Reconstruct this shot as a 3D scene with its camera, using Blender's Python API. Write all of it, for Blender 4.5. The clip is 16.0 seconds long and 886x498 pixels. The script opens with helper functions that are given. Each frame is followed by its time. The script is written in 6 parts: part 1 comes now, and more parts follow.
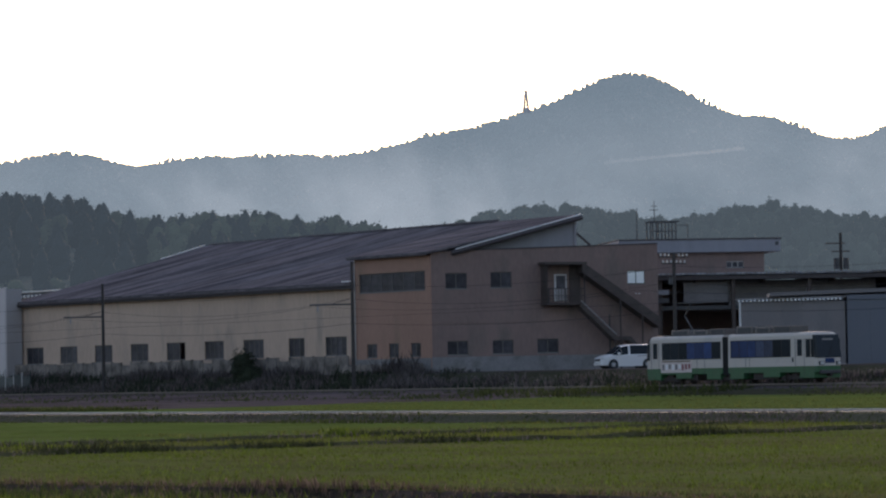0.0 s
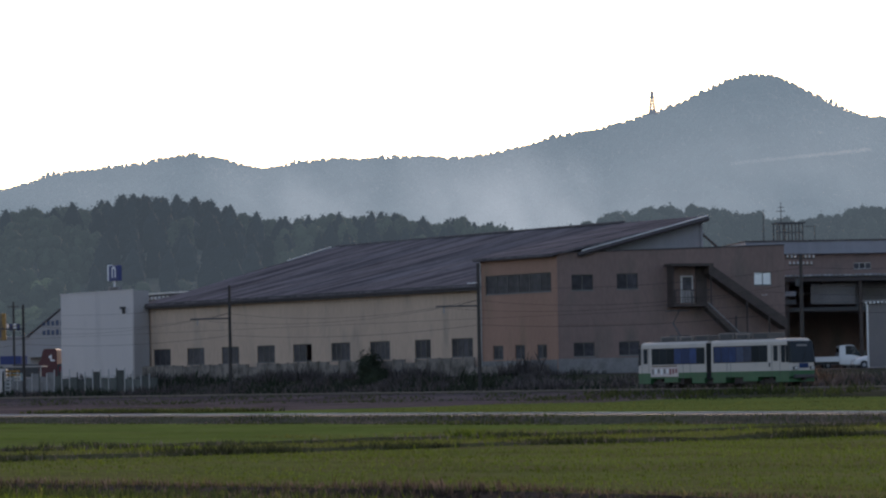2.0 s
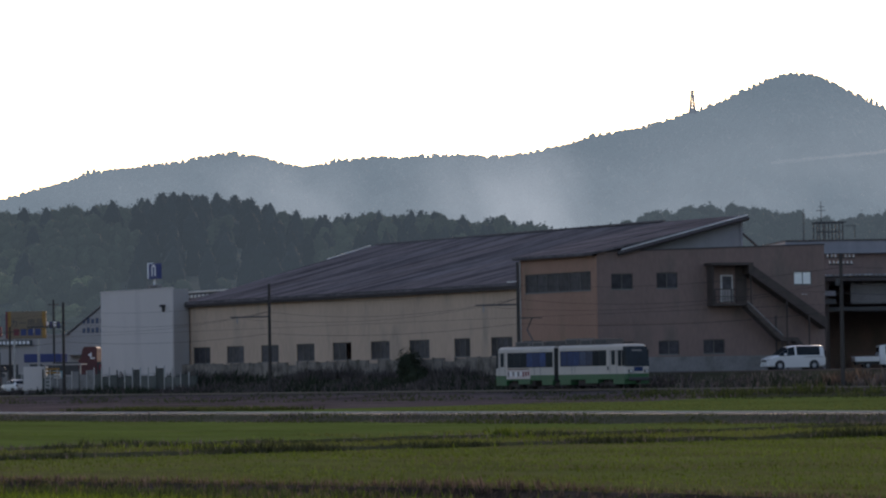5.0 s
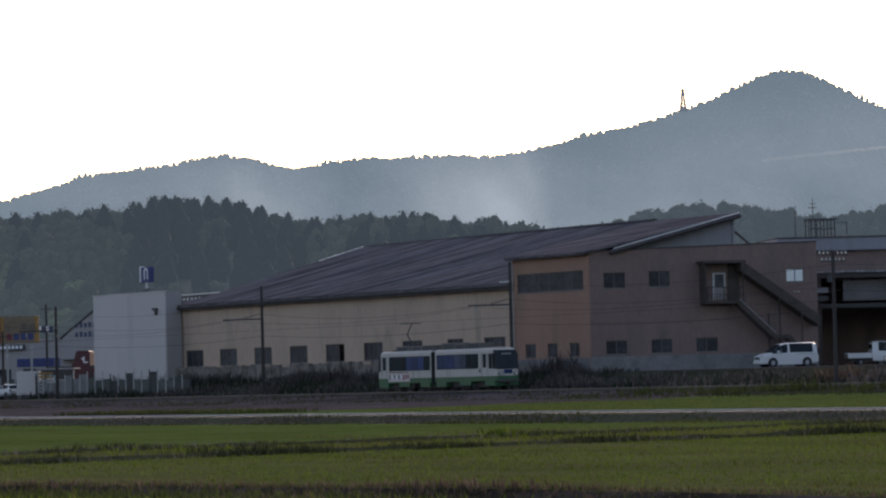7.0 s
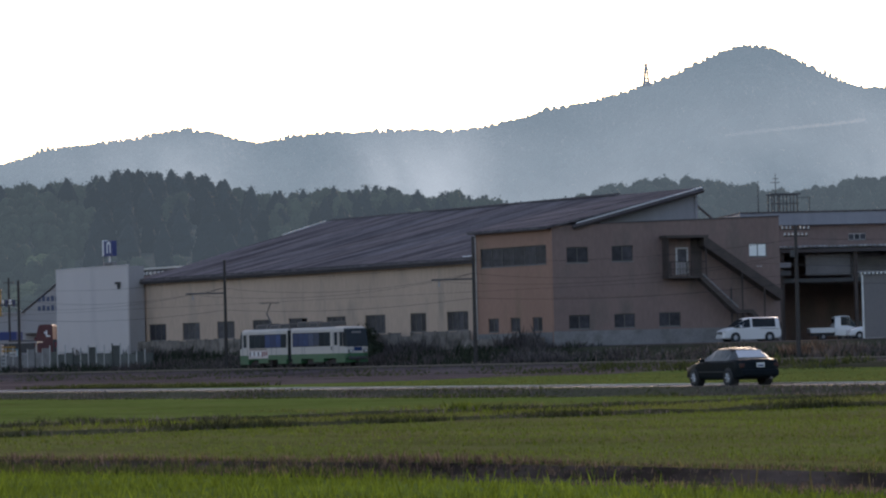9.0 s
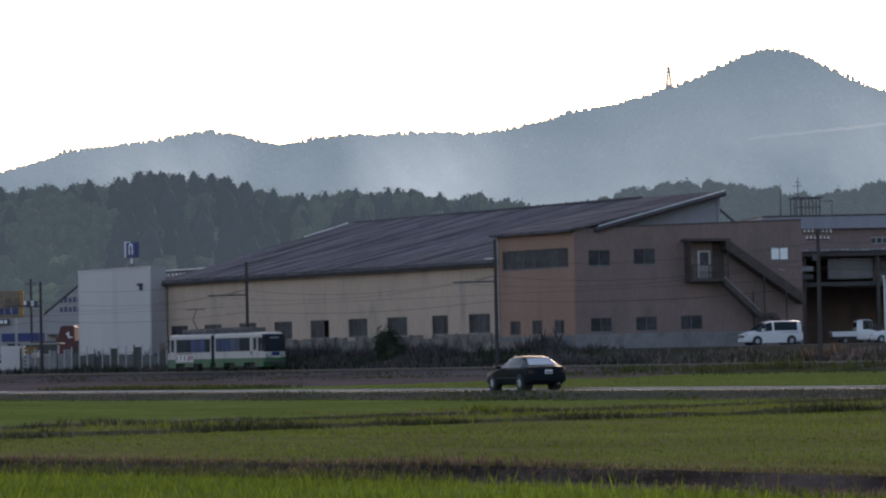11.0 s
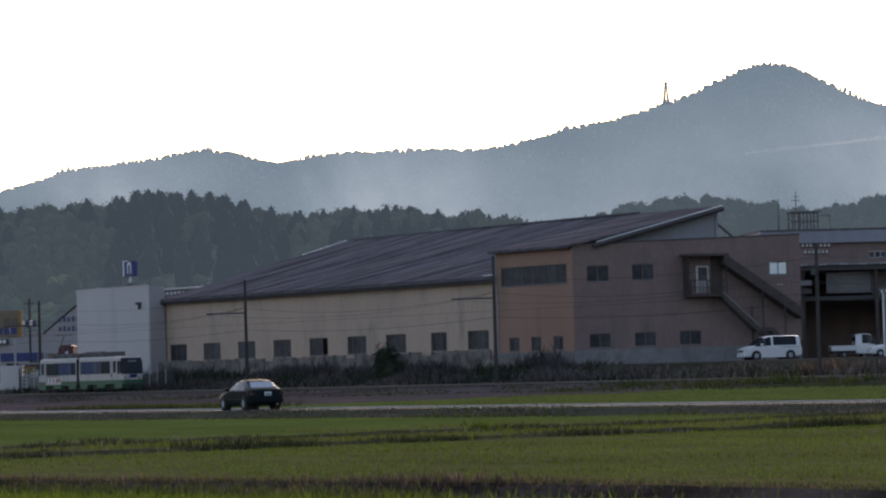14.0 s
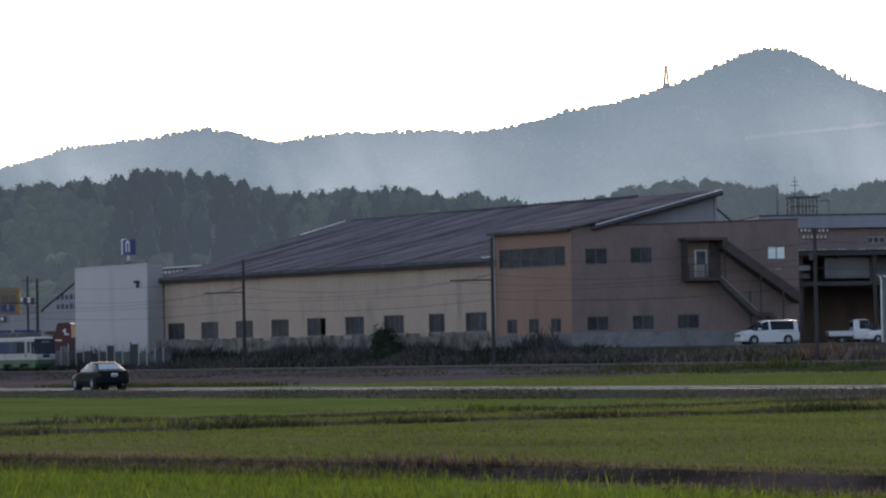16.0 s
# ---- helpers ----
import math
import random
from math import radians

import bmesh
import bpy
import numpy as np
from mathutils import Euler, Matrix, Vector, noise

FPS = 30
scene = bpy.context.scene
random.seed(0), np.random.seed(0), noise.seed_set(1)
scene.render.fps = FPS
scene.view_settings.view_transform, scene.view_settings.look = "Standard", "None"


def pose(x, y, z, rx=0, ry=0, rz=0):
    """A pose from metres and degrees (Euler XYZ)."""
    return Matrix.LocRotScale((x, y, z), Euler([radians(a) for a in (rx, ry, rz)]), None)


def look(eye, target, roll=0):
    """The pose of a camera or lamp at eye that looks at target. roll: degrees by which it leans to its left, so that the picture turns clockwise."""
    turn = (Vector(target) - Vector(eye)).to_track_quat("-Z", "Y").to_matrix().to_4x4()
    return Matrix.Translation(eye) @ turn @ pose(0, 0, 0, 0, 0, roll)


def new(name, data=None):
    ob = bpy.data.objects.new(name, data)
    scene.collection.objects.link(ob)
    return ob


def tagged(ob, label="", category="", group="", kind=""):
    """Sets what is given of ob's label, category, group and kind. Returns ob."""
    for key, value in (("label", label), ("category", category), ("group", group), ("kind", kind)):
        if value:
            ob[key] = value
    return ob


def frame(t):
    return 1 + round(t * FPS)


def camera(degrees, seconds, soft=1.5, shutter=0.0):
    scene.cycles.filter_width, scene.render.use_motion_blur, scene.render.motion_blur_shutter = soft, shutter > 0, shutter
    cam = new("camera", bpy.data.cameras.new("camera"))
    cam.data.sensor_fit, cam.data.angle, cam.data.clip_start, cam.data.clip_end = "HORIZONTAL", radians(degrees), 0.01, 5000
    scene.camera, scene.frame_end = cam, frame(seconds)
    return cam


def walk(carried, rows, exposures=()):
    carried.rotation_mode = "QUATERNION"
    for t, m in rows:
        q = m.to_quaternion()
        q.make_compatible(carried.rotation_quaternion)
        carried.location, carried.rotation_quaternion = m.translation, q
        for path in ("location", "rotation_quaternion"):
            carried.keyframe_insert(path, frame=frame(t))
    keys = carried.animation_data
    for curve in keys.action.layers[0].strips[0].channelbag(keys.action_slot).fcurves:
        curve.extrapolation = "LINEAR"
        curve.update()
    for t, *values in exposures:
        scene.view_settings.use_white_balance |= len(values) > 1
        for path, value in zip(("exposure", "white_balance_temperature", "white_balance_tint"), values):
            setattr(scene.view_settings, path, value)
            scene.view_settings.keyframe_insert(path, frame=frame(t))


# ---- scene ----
EYE = Vector((0.0, 0.0, 1.5))
TURN = -59.267  # heading of the railway plan: x runs along the line, y away from it


def aim(yaw, tilt, roll):
    a, b = radians(yaw), radians(tilt)
    way = Vector((math.sin(a) * math.cos(b), math.cos(a) * math.cos(b), math.sin(b)))
    return look(EYE, EYE + way * 200, roll)


# seconds, heading, tilt, roll in degrees: a long lens panned from one stand
PATH = [
    (0.0, 2.4254, 1.9475, -1.093),
    (0.5, 1.8614, 1.9810, -1.116),
    (1.0, 1.3309, 1.9558, -1.175),
    (1.5, 0.9884, 1.9467, -1.056),
    (2.0, 0.4881, 2.0080, -1.075),
    (2.5, -0.2354, 2.0583, -0.960),
    (2.8, -0.5734, 2.0865, -1.006),
    (3.0, -0.7904, 2.0995, -1.006),
    (3.2, -0.7383, 2.0995, -1.006),
    (3.5, -0.3648, 2.0726, -0.938),
    (4.0, -0.1349, 2.0463, -0.729),
    (4.2, -0.1175, 2.0376, -0.729),
    (6.3, -0.1429, 1.9617, -1.361),
    (6.5, -0.1038, 1.9660, -1.361),
    (7.0, -0.0000, 2.0054, -1.490),
    (7.5, 0.2377, 1.9938, -1.484),
    (8.0, 0.4478, 1.8773, -1.563),
    (8.5, 0.5088, 1.7172, -1.468),
    (9.0, 0.5575, 1.5962, -1.426),
    (9.2, 0.5532, 1.6049, -1.426),
    (11.3, 0.0794, 1.6592, -1.171),
    (11.5, -0.0291, 1.7156, -1.171),
    (12.0, -0.1099, 1.8166, -1.234),
    (12.5, 0.1683, 1.9087, -1.280),
    (13.0, 0.2903, 1.9742, -1.310),
    (13.5, 0.3013, 1.9368, -1.456),
    (14.0, 0.2529, 1.8998, -1.620),
    (14.5, 0.2066, 1.8083, -1.489),
    (15.0, 0.2224, 1.7118, -1.165),
    (15.5, 0.2186, 1.6515, -1.109),
    (16.0, 0.2679, 1.6135, -1.055),
]
EXPOSURE = 0.85
cam = camera(13.55, 16.0, soft=2.2)
walk(cam, [(t, aim(a, b, c)) for t, a, b, c in PATH],
     exposures=[(t, EXPOSURE + d, 7250, 23) for t, d in ((0.0, 0.0), (2.0, 0.0), (3.2, -0.16), (4.2, -0.2), (6.5, -0.15), (7.5, -0.1), (8.0, 0.0), (8.5, 0.15), (9.0, 0.2), (11.5, 0.2), (12.0, 0.14), (12.5, 0.08), (13.0, 0.08), (14.0, 0.02), (15.0, 0.12), (16.0, 0.24))])

# ---- daylight: a low, veiled sun ahead ----
SUN_AZ, SUN_EL = radians(10), radians(17)
world = bpy.data.worlds.new("sky")
scene.world = world
world.use_nodes = True
wn, wl = world.node_tree.nodes, world.node_tree.links
sky = wn.new("ShaderNodeTexSky")
sky.sky_type = "NISHITA"
sky.sun_disc = False
sky.sun_elevation, sky.sun_rotation = SUN_EL, SUN_AZ
sky.air_density, sky.dust_density, sky.ozone_density = 1.0, 1.6, 2.0
wn["Background"].inputs["Strength"].default_value = 0.13
wl.new(sky.outputs["Color"], wn["Background"].inputs["Color"])
sun = new("sun", bpy.data.lights.new("sun", "SUN"))
sun.data.energy, sun.data.angle, sun.data.color = 0.25, radians(14), (1.0, 0.93, 0.84)
sun_from = Vector((math.sin(SUN_AZ) * math.cos(SUN_EL), math.cos(SUN_AZ) * math.cos(SUN_EL), math.sin(SUN_EL)))
sun.matrix_world = look(sun_from * 100, (0, 0, 0))


# ---- materials ----
def mat(name, col, rough=0.8, metal=0.0, var=0.3, scale=0.6, fine=9.0, bump=0.3, each=0.0, stain=None, stain_at=0.58, stretch=(1, 1, 1),
        glow=None, glow_power=0.0, island=False, depth=0.02, spec=0.5, through_light=0.0):
    """A surface with broad and fine variation, an optional stain colour and a tone of its own for each object or island."""
    m = bpy.data.materials.new(name)
    m.use_nodes = True
    n, l = m.node_tree.nodes, m.node_tree.links
    b = n["Principled BSDF"]
    b.inputs["Roughness"].default_value, b.inputs["Metallic"].default_value = rough, metal
    b.inputs["Specular IOR Level"].default_value = spec
    tc, mp = n.new("ShaderNodeTexCoord"), n.new("ShaderNodeMapping")
    mp.inputs["Scale"].default_value = stretch
    l.new(tc.outputs["Object"], mp.inputs["Vector"])
    big, small = n.new("ShaderNodeTexNoise"), n.new("ShaderNodeTexNoise")
    for node, s, d in ((big, scale, 5), (small, fine, 4)):
        node.inputs["Scale"].default_value, node.inputs["Detail"].default_value = s, d
        l.new(mp.outputs["Vector"], node.inputs["Vector"])
    add = n.new("ShaderNodeMath")
    add.operation = "ADD"
    l.new(big.outputs["Fac"], add.inputs[0]), l.new(small.outputs["Fac"], add.inputs[1])
    tone = n.new("ShaderNodeMapRange")
    tone.inputs["From Min"].default_value, tone.inputs["From Max"].default_value = 0.6, 1.4
    tone.inputs["To Min"].default_value, tone.inputs["To Max"].default_value = 1 - var, 1 + var
    l.new(add.outputs[0], tone.inputs["Value"])
    value = tone.outputs[0]
    if each:
        info = n.new("ShaderNodeNewGeometry" if island else "ShaderNodeObjectInfo")
        r = n.new("ShaderNodeMapRange")
        r.inputs["To Min"].default_value, r.inputs["To Max"].default_value = 1 - each, 1 + each
        l.new(info.outputs["Random Per Island" if island else "Random"], r.inputs["Value"])
        mul = n.new("ShaderNodeMath")
        mul.operation = "MULTIPLY"
        l.new(value, mul.inputs[0]), l.new(r.outputs[0], mul.inputs[1])
        value = mul.outputs[0]
    colour = n.new("ShaderNodeMix")
    colour.data_type = "RGBA"
    colour.inputs[6].default_value, colour.inputs[7].default_value = (*col, 1), (*(stain or col), 1)
    if stain:
        sn = n.new("ShaderNodeTexNoise")
        sn.inputs["Scale"].default_value, sn.inputs["Detail"].default_value = scale * 1.7, 6
        l.new(mp.outputs["Vector"], sn.inputs["Vector"])
        sr = n.new("ShaderNodeMapRange")
        sr.inputs["From Min"].default_value, sr.inputs["From Max"].default_value = stain_at - 0.1, stain_at + 0.1
        l.new(sn.outputs["Fac"], sr.inputs["Value"]), l.new(sr.outputs[0], colour.inputs[0])
    else:
        colour.inputs[0].default_value = 0
    scaled = n.new("ShaderNodeVectorMath")
    scaled.operation = "SCALE"
    l.new(colour.outputs[2], scaled.inputs[0]), l.new(value, scaled.inputs["Scale"])
    l.new(scaled.outputs[0], b.inputs["Base Color"])
    if bump:
        bp = n.new("ShaderNodeBump")
        bp.inputs["Strength"].default_value, bp.inputs["Distance"].default_value = bump, depth
        l.new(small.outputs["Fac"], bp.inputs["Height"]), l.new(bp.outputs[0], b.inputs["Normal"])
    if glow:
        b.inputs["Emission Color"].default_value, b.inputs["Emission Strength"].default_value = (*glow, 1), glow_power
    if through_light:
        tl, mx = n.new("ShaderNodeBsdfTranslucent"), n.new("ShaderNodeMixShader")
        l.new(scaled.outputs[0], tl.inputs["Color"])
        mx.inputs[0].default_value = through_light
        l.new(b.outputs[0], mx.inputs[1]), l.new(tl.outputs[0], mx.inputs[2])
        l.new(mx.outputs[0], n["Material Output"].inputs["Surface"])
    return m


def streaked(name, col, dark, turn):
    """Old roofing felt and sheet: long soft streaks at an angle to the eave, with finer stains."""
    m = mat(name, col, 0.9, var=0.2, scale=0.5, fine=4, each=0.05, bump=0.25, spec=0.0)
    n, l = m.node_tree.nodes, m.node_tree.links
    tc, turned, drawn = n.new("ShaderNodeTexCoord"), n.new("ShaderNodeMapping"), n.new("ShaderNodeMapping")
    turned.inputs["Rotation"].default_value = (0, 0, radians(-turn))
    drawn.inputs["Scale"].default_value = (0.055, 0.8, 0.0)
    l.new(tc.outputs["Object"], turned.inputs["Vector"]), l.new(turned.outputs[0], drawn.inputs["Vector"])
    no = n.new("ShaderNodeTexNoise")
    no.inputs["Scale"].default_value, no.inputs["Detail"].default_value, no.inputs["Roughness"].default_value = 1.0, 7, 0.68
    l.new(drawn.outputs[0], no.inputs["Vector"])
    fac = n.new("ShaderNodeMapRange")
    fac.inputs["From Min"].default_value, fac.inputs["From Max"].default_value = 0.42, 0.64
    l.new(no.outputs["Fac"], fac.inputs["Value"])
    mix = next(k for k in n if k.bl_idname == "ShaderNodeMix")
    mix.inputs[7].default_value = (*dark, 1)
    l.new(fac.outputs[0], mix.inputs[0])
    return m


def veil(name, col, strength, density):
    """Thin drifting smoke and haze: mostly clear, with soft ragged edges across each sheet; brightness put in as
    emission.
    """
    m = bpy.data.materials.new(name)
    m.use_nodes = True
    n, l = m.node_tree.nodes, m.node_tree.links
    n.remove(n["Principled BSDF"])
    tc = n.new("ShaderNodeTexCoord")
    uv = n.new("ShaderNodeSeparateXYZ")
    l.new(tc.outputs["Generated"], uv.inputs[0])
    no = n.new("ShaderNodeTexNoise")
    no.inputs["Scale"].default_value, no.inputs["Detail"].default_value = 0.012, 5
    l.new(tc.outputs["Object"], no.inputs["Vector"])
    value = None
    for axis in ("X", "Z"):
        a, b2 = n.new("ShaderNodeMath"), n.new("ShaderNodeMath")
        a.operation, b2.operation = "SUBTRACT", "MULTIPLY"
        a.inputs[0].default_value = 1.0
        l.new(uv.outputs[axis], a.inputs[1])
        l.new(uv.outputs[axis], b2.inputs[0]), l.new(a.outputs[0], b2.inputs[1])
        if value is None:
            value = b2.outputs[0]
        else:
            c = n.new("ShaderNodeMath")
            c.operation = "MULTIPLY"
            l.new(value, c.inputs[0]), l.new(b2.outputs[0], c.inputs[1])
            value = c.outputs[0]
    rag = n.new("ShaderNodeMapRange")
    rag.inputs["From Min"].default_value, rag.inputs["From Max"].default_value = 0.3, 0.7
    l.new(no.outputs["Fac"], rag.inputs["Value"])
    mul, cap = n.new("ShaderNodeMath"), n.new("ShaderNodeMath")
    mul.operation = cap.operation = "MULTIPLY"
    l.new(value, mul.inputs[0]), l.new(rag.outputs[0], mul.inputs[1])
    l.new(mul.outputs[0], cap.inputs[0])
    cap.inputs[1].default_value = density * 16
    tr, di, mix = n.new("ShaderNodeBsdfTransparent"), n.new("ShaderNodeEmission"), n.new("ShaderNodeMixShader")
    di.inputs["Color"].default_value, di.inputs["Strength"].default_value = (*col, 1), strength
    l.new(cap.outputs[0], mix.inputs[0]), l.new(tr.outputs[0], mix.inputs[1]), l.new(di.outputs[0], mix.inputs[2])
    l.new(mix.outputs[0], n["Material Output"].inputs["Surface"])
    return m


CREAM = mat("cream_render", (0.55, 0.395, 0.295), 0.9, var=0.14, scale=0.25, fine=3, stain=(0.37, 0.29, 0.225), stain_at=0.66, stretch=(1, 1, 0.35))
# Factory render in a shaded and a lit tone: light is in the colour.
BROWN = mat("brown_render", (0.225, 0.152, 0.132), 0.9, var=0.16, scale=0.3, fine=4, stain=(0.17, 0.13, 0.11), stain_at=0.62, stretch=(1, 1, 0.4))
BROWN_LIT = mat("lit_brown_render", (0.365, 0.208, 0.15), 0.9, var=0.14, scale=0.3, fine=4, stain=(0.3, 0.19, 0.13), stain_at=0.64, stretch=(1, 1, 0.4))
PLINTH = mat("grey_plinth", (0.215, 0.205, 0.20), 0.9, var=0.2, scale=0.5, fine=5, stain=(0.16, 0.15, 0.14), stain_at=0.58)
BLOCK = mat("stained_concrete_block", (0.235, 0.20, 0.172), 0.95, var=0.25, scale=0.4, fine=4, stain=(0.10, 0.085, 0.07), stain_at=0.55, each=0.12)
ROOF = streaked("weathered_dark_roof_sheet", (0.185, 0.165, 0.170), (0.082, 0.072, 0.075), 32)
INSULATOR = mat("white_porcelain", (0.4, 0.4, 0.4), 0.3, var=0.05, bump=0)
SHRUB = mat("dark_shrub_leaves", (0.045, 0.055, 0.036), 0.8, var=0.35, scale=0.5, each=0.4, island=True, bump=0, spec=0.05, through_light=0.3)
ROOF_EDGE = mat("dark_fascia", (0.072, 0.060, 0.060), 0.8, var=0.2)
TRIM = mat("pale_metal_trim", (0.62, 0.62, 0.62), 0.45, metal=0.3, var=0.15)
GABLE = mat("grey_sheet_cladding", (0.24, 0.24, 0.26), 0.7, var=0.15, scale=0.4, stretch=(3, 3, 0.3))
# Dimness under the shed roof is put into this grey.
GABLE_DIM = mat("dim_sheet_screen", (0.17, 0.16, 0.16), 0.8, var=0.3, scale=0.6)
PANE = mat("dark_window_glass", (0.058, 0.054, 0.060), 0.4, var=0.5, scale=0.5, fine=2, each=0.4, bump=0, spec=0.15)
# Brightness of two annex windows is put into this near-white base.
PANE_PALE = mat("near_white_pane", (0.9, 0.92, 0.88), 0.5, var=0.1, bump=0)
FRAME = mat("bronze_window_frame", (0.12, 0.11, 0.10), 0.6, var=0.15)
PALE_FRAME = mat("pale_window_frame", (0.45, 0.44, 0.42), 0.6, var=0.15)
RUST = mat("rusted_steel", (0.075, 0.057, 0.05), 0.85, metal=0.0, var=0.35, scale=1.5, fine=14)
STEEL = mat("dull_galvanised_steel", (0.33, 0.33, 0.33), 0.55, metal=0.6, var=0.2)
DARK = mat("dark_equipment_paint", (0.055, 0.054, 0.056), 0.6, var=0.3)
# Indoor shade is put into this near-black blue base colour.
VOID = mat("painted_interior_shade", (0.034, 0.046, 0.070), 0.9, var=0.3)
WHITE = mat("white_sheet_wall", (0.58, 0.525, 0.50), 0.7, var=0.07, scale=0.2, stain=(0.50, 0.455, 0.44), stain_at=0.66, stretch=(1, 1, 0.3))
PALE = mat("pale_grey_cladding", (0.33, 0.305, 0.295), 0.65, var=0.1, scale=0.3, stretch=(1, 1, 0.3), stain=(0.33, 0.32, 0.32), stain_at=0.63)
SHED_PALE = mat("dull_grey_shed_cladding", (0.185, 0.168, 0.165), 0.7, var=0.12, scale=0.3, stretch=(1, 1, 0.3), stain=(0.16, 0.15, 0.15), stain_at=0.6)
BLUE_GREY = mat("blue_grey_cladding", (0.12, 0.13, 0.15), 0.65, var=0.1, scale=0.3)
CONC = mat("grey_concrete_pole", (0.052, 0.044, 0.040), 0.9, var=0.2, scale=1, each=0.15)
WIRE = mat("dark_cable", (0.03, 0.028, 0.028), 0.6, var=0.1, bump=0, spec=0.05)
SOIL = mat("ploughed_brown_soil", (0.115, 0.092, 0.088), 0.95, var=0.5, scale=0.25, fine=5, bump=0.7, depth=0.1, stain=(0.076, 0.061, 0.058), stretch=(0.25, 1, 1), spec=0.0)
VERGE = mat("dark_lane_verge_earth", (0.095, 0.09, 0.06), 0.95, var=0.4, scale=0.4, fine=5, bump=0.6, depth=0.08, spec=0.0)
BUND = mat("worn_bank_earth", (0.062, 0.062, 0.034), 0.95, var=0.5, scale=0.5, fine=5, bump=0.6, depth=0.06, spec=0.0)
BALLAST = mat("brown_track_ballast", (0.098, 0.083, 0.080), 0.95, var=0.4, scale=1.2, fine=12, bump=0.8, depth=0.06, spec=0.0)
TURF = mat("mown_rice_field_turf", (0.100, 0.136, 0.037), 0.95, var=0.3, scale=0.3, fine=3, bump=0.3, depth=0.06, stain=(0.106, 0.128, 0.040), stain_at=0.55, stretch=(0.3, 1, 1), spec=0.0)
STRAW = mat("straw_strewn_stubble_ground", (0.112, 0.127, 0.042), 0.95, var=0.35, scale=0.2, fine=4, bump=0.6, depth=0.06, stain=(0.124, 0.116, 0.052), stain_at=0.52, stretch=(0.4, 1, 1), spec=0.0)
LEVEE = mat("weedy_earth_bank", (0.060, 0.060, 0.040), 0.95, var=0.4, scale=0.4, fine=4, bump=0.7, depth=0.08, stain=(0.048, 0.043, 0.030), stretch=(0.3, 1, 1), spec=0.0)
YARD = mat("dusty_gravel_yard", (0.075, 0.066, 0.06), 0.95, var=0.3, scale=0.5, fine=6, spec=0.0)
ASPHALT = mat("worn_pale_lane", (0.105, 0.10, 0.095), 0.95, spec=0.1, var=0.15, scale=0.4, fine=8)
KERB = mat("pale_concrete_kerb", (0.44, 0.42, 0.40), 0.85, var=0.18, scale=0.6, each=0.1)
RAIL = mat("worn_rail_steel", (0.17, 0.15, 0.14), 0.5, metal=0.9, var=0.15)
SLEEPER = mat("old_timber_sleeper", (0.07, 0.055, 0.045), 0.95, var=0.3, each=0.3)
BLADE = mat("rice_regrowth_blades", (0.118, 0.166, 0.022), 0.7, var=0.3, scale=0.15, fine=2, each=0.45, island=True, bump=0, spec=0.03, through_light=0.5)
BLADE_DRY = mat("dry_straw_blades", (0.13, 0.115, 0.045), 0.8, var=0.3, scale=0.2, each=0.45, island=True, bump=0, spec=0.15, through_light=0.5)
WEED = mat("dark_weed_leaves", (0.066, 0.082, 0.030), 0.8, var=0.35, scale=0.3, each=0.45, island=True, bump=0, spec=0.03, through_light=0.5)
WEED_DARK = mat("tangled_dark_weeds", (0.048, 0.055, 0.028), 0.8, var=0.4, scale=0.3, each=0.5, island=True, bump=0, spec=0.03, through_light=0.35)
BRUSH = mat("dry_brown_brush", (0.125, 0.110, 0.104), 0.9, var=0.35, scale=0.3, each=0.5, island=True, bump=0, spec=0.15, through_light=0.5)
STUBBLE = mat("olive_stubble_blades", (0.118, 0.134, 0.039), 0.8, var=0.45, scale=0.12, fine=1.0, each=0.45, island=True, bump=0, spec=0.03, through_light=0.5)
SHOOT = mat("thin_green_shoots", (0.102, 0.14, 0.024), 0.7, var=0.4, scale=0.12, fine=1.2, each=0.45, island=True, bump=0, spec=0.03, through_light=0.5)
BRUSH_RED = mat("reddish_dry_weeds", (0.155, 0.112, 0.085), 0.9, var=0.4, scale=0.3, each=0.5, island=True, bump=0, spec=0.05, through_light=0.4)
BRUSH_PALE = mat("pale_dead_grass", (0.24, 0.205, 0.175), 0.9, var=0.35, scale=0.3, each=0.4, island=True, bump=0, spec=0.05, through_light=0.4)
BARK = mat("bark", (0.07, 0.055, 0.045), 0.9, var=0.3)
# Distance haze is put into the far materials below as bluish emission.
HAZE_GLOW = (0.262, 0.40, 0.52)
DITCH = mat("bare_reddish_ditch_earth", (0.105, 0.076, 0.062), 0.95, var=0.45, scale=0.5, fine=6, bump=0.8, depth=0.08, stain=(0.045, 0.033, 0.026), stain_at=0.48, stretch=(0.35, 1, 1), spec=0.0)
SIGN_MAROON = mat("dull_maroon_paint", (0.10, 0.03, 0.032), 0.6, var=0.2, scale=1)
LETTER = mat("sky_blue_lettering", (0.07, 0.08, 0.13), 0.6, var=0.1)
SHEET = mat("white_plastic_film", (0.85, 0.85, 0.85), 0.3, var=0.05, bump=0)
# The pylon's haze is put in as glow too.
HAZY_STEEL = mat("hazy_steel", (0.03, 0.035, 0.045), 1.0, var=0.1, bump=0, glow=(0.30, 0.43, 0.58), glow_power=0.2, spec=0.0)
FIELD_BLADE = mat("green_field_blades", (0.080, 0.126, 0.018), 0.7, var=0.3, scale=0.1, fine=1.5, each=0.3, island=True, bump=0, spec=0.03, through_light=0.5)
# Pale, mostly metallic base put in to carry a bright sky reflection.
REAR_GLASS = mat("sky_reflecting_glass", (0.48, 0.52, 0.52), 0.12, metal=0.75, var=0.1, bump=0)
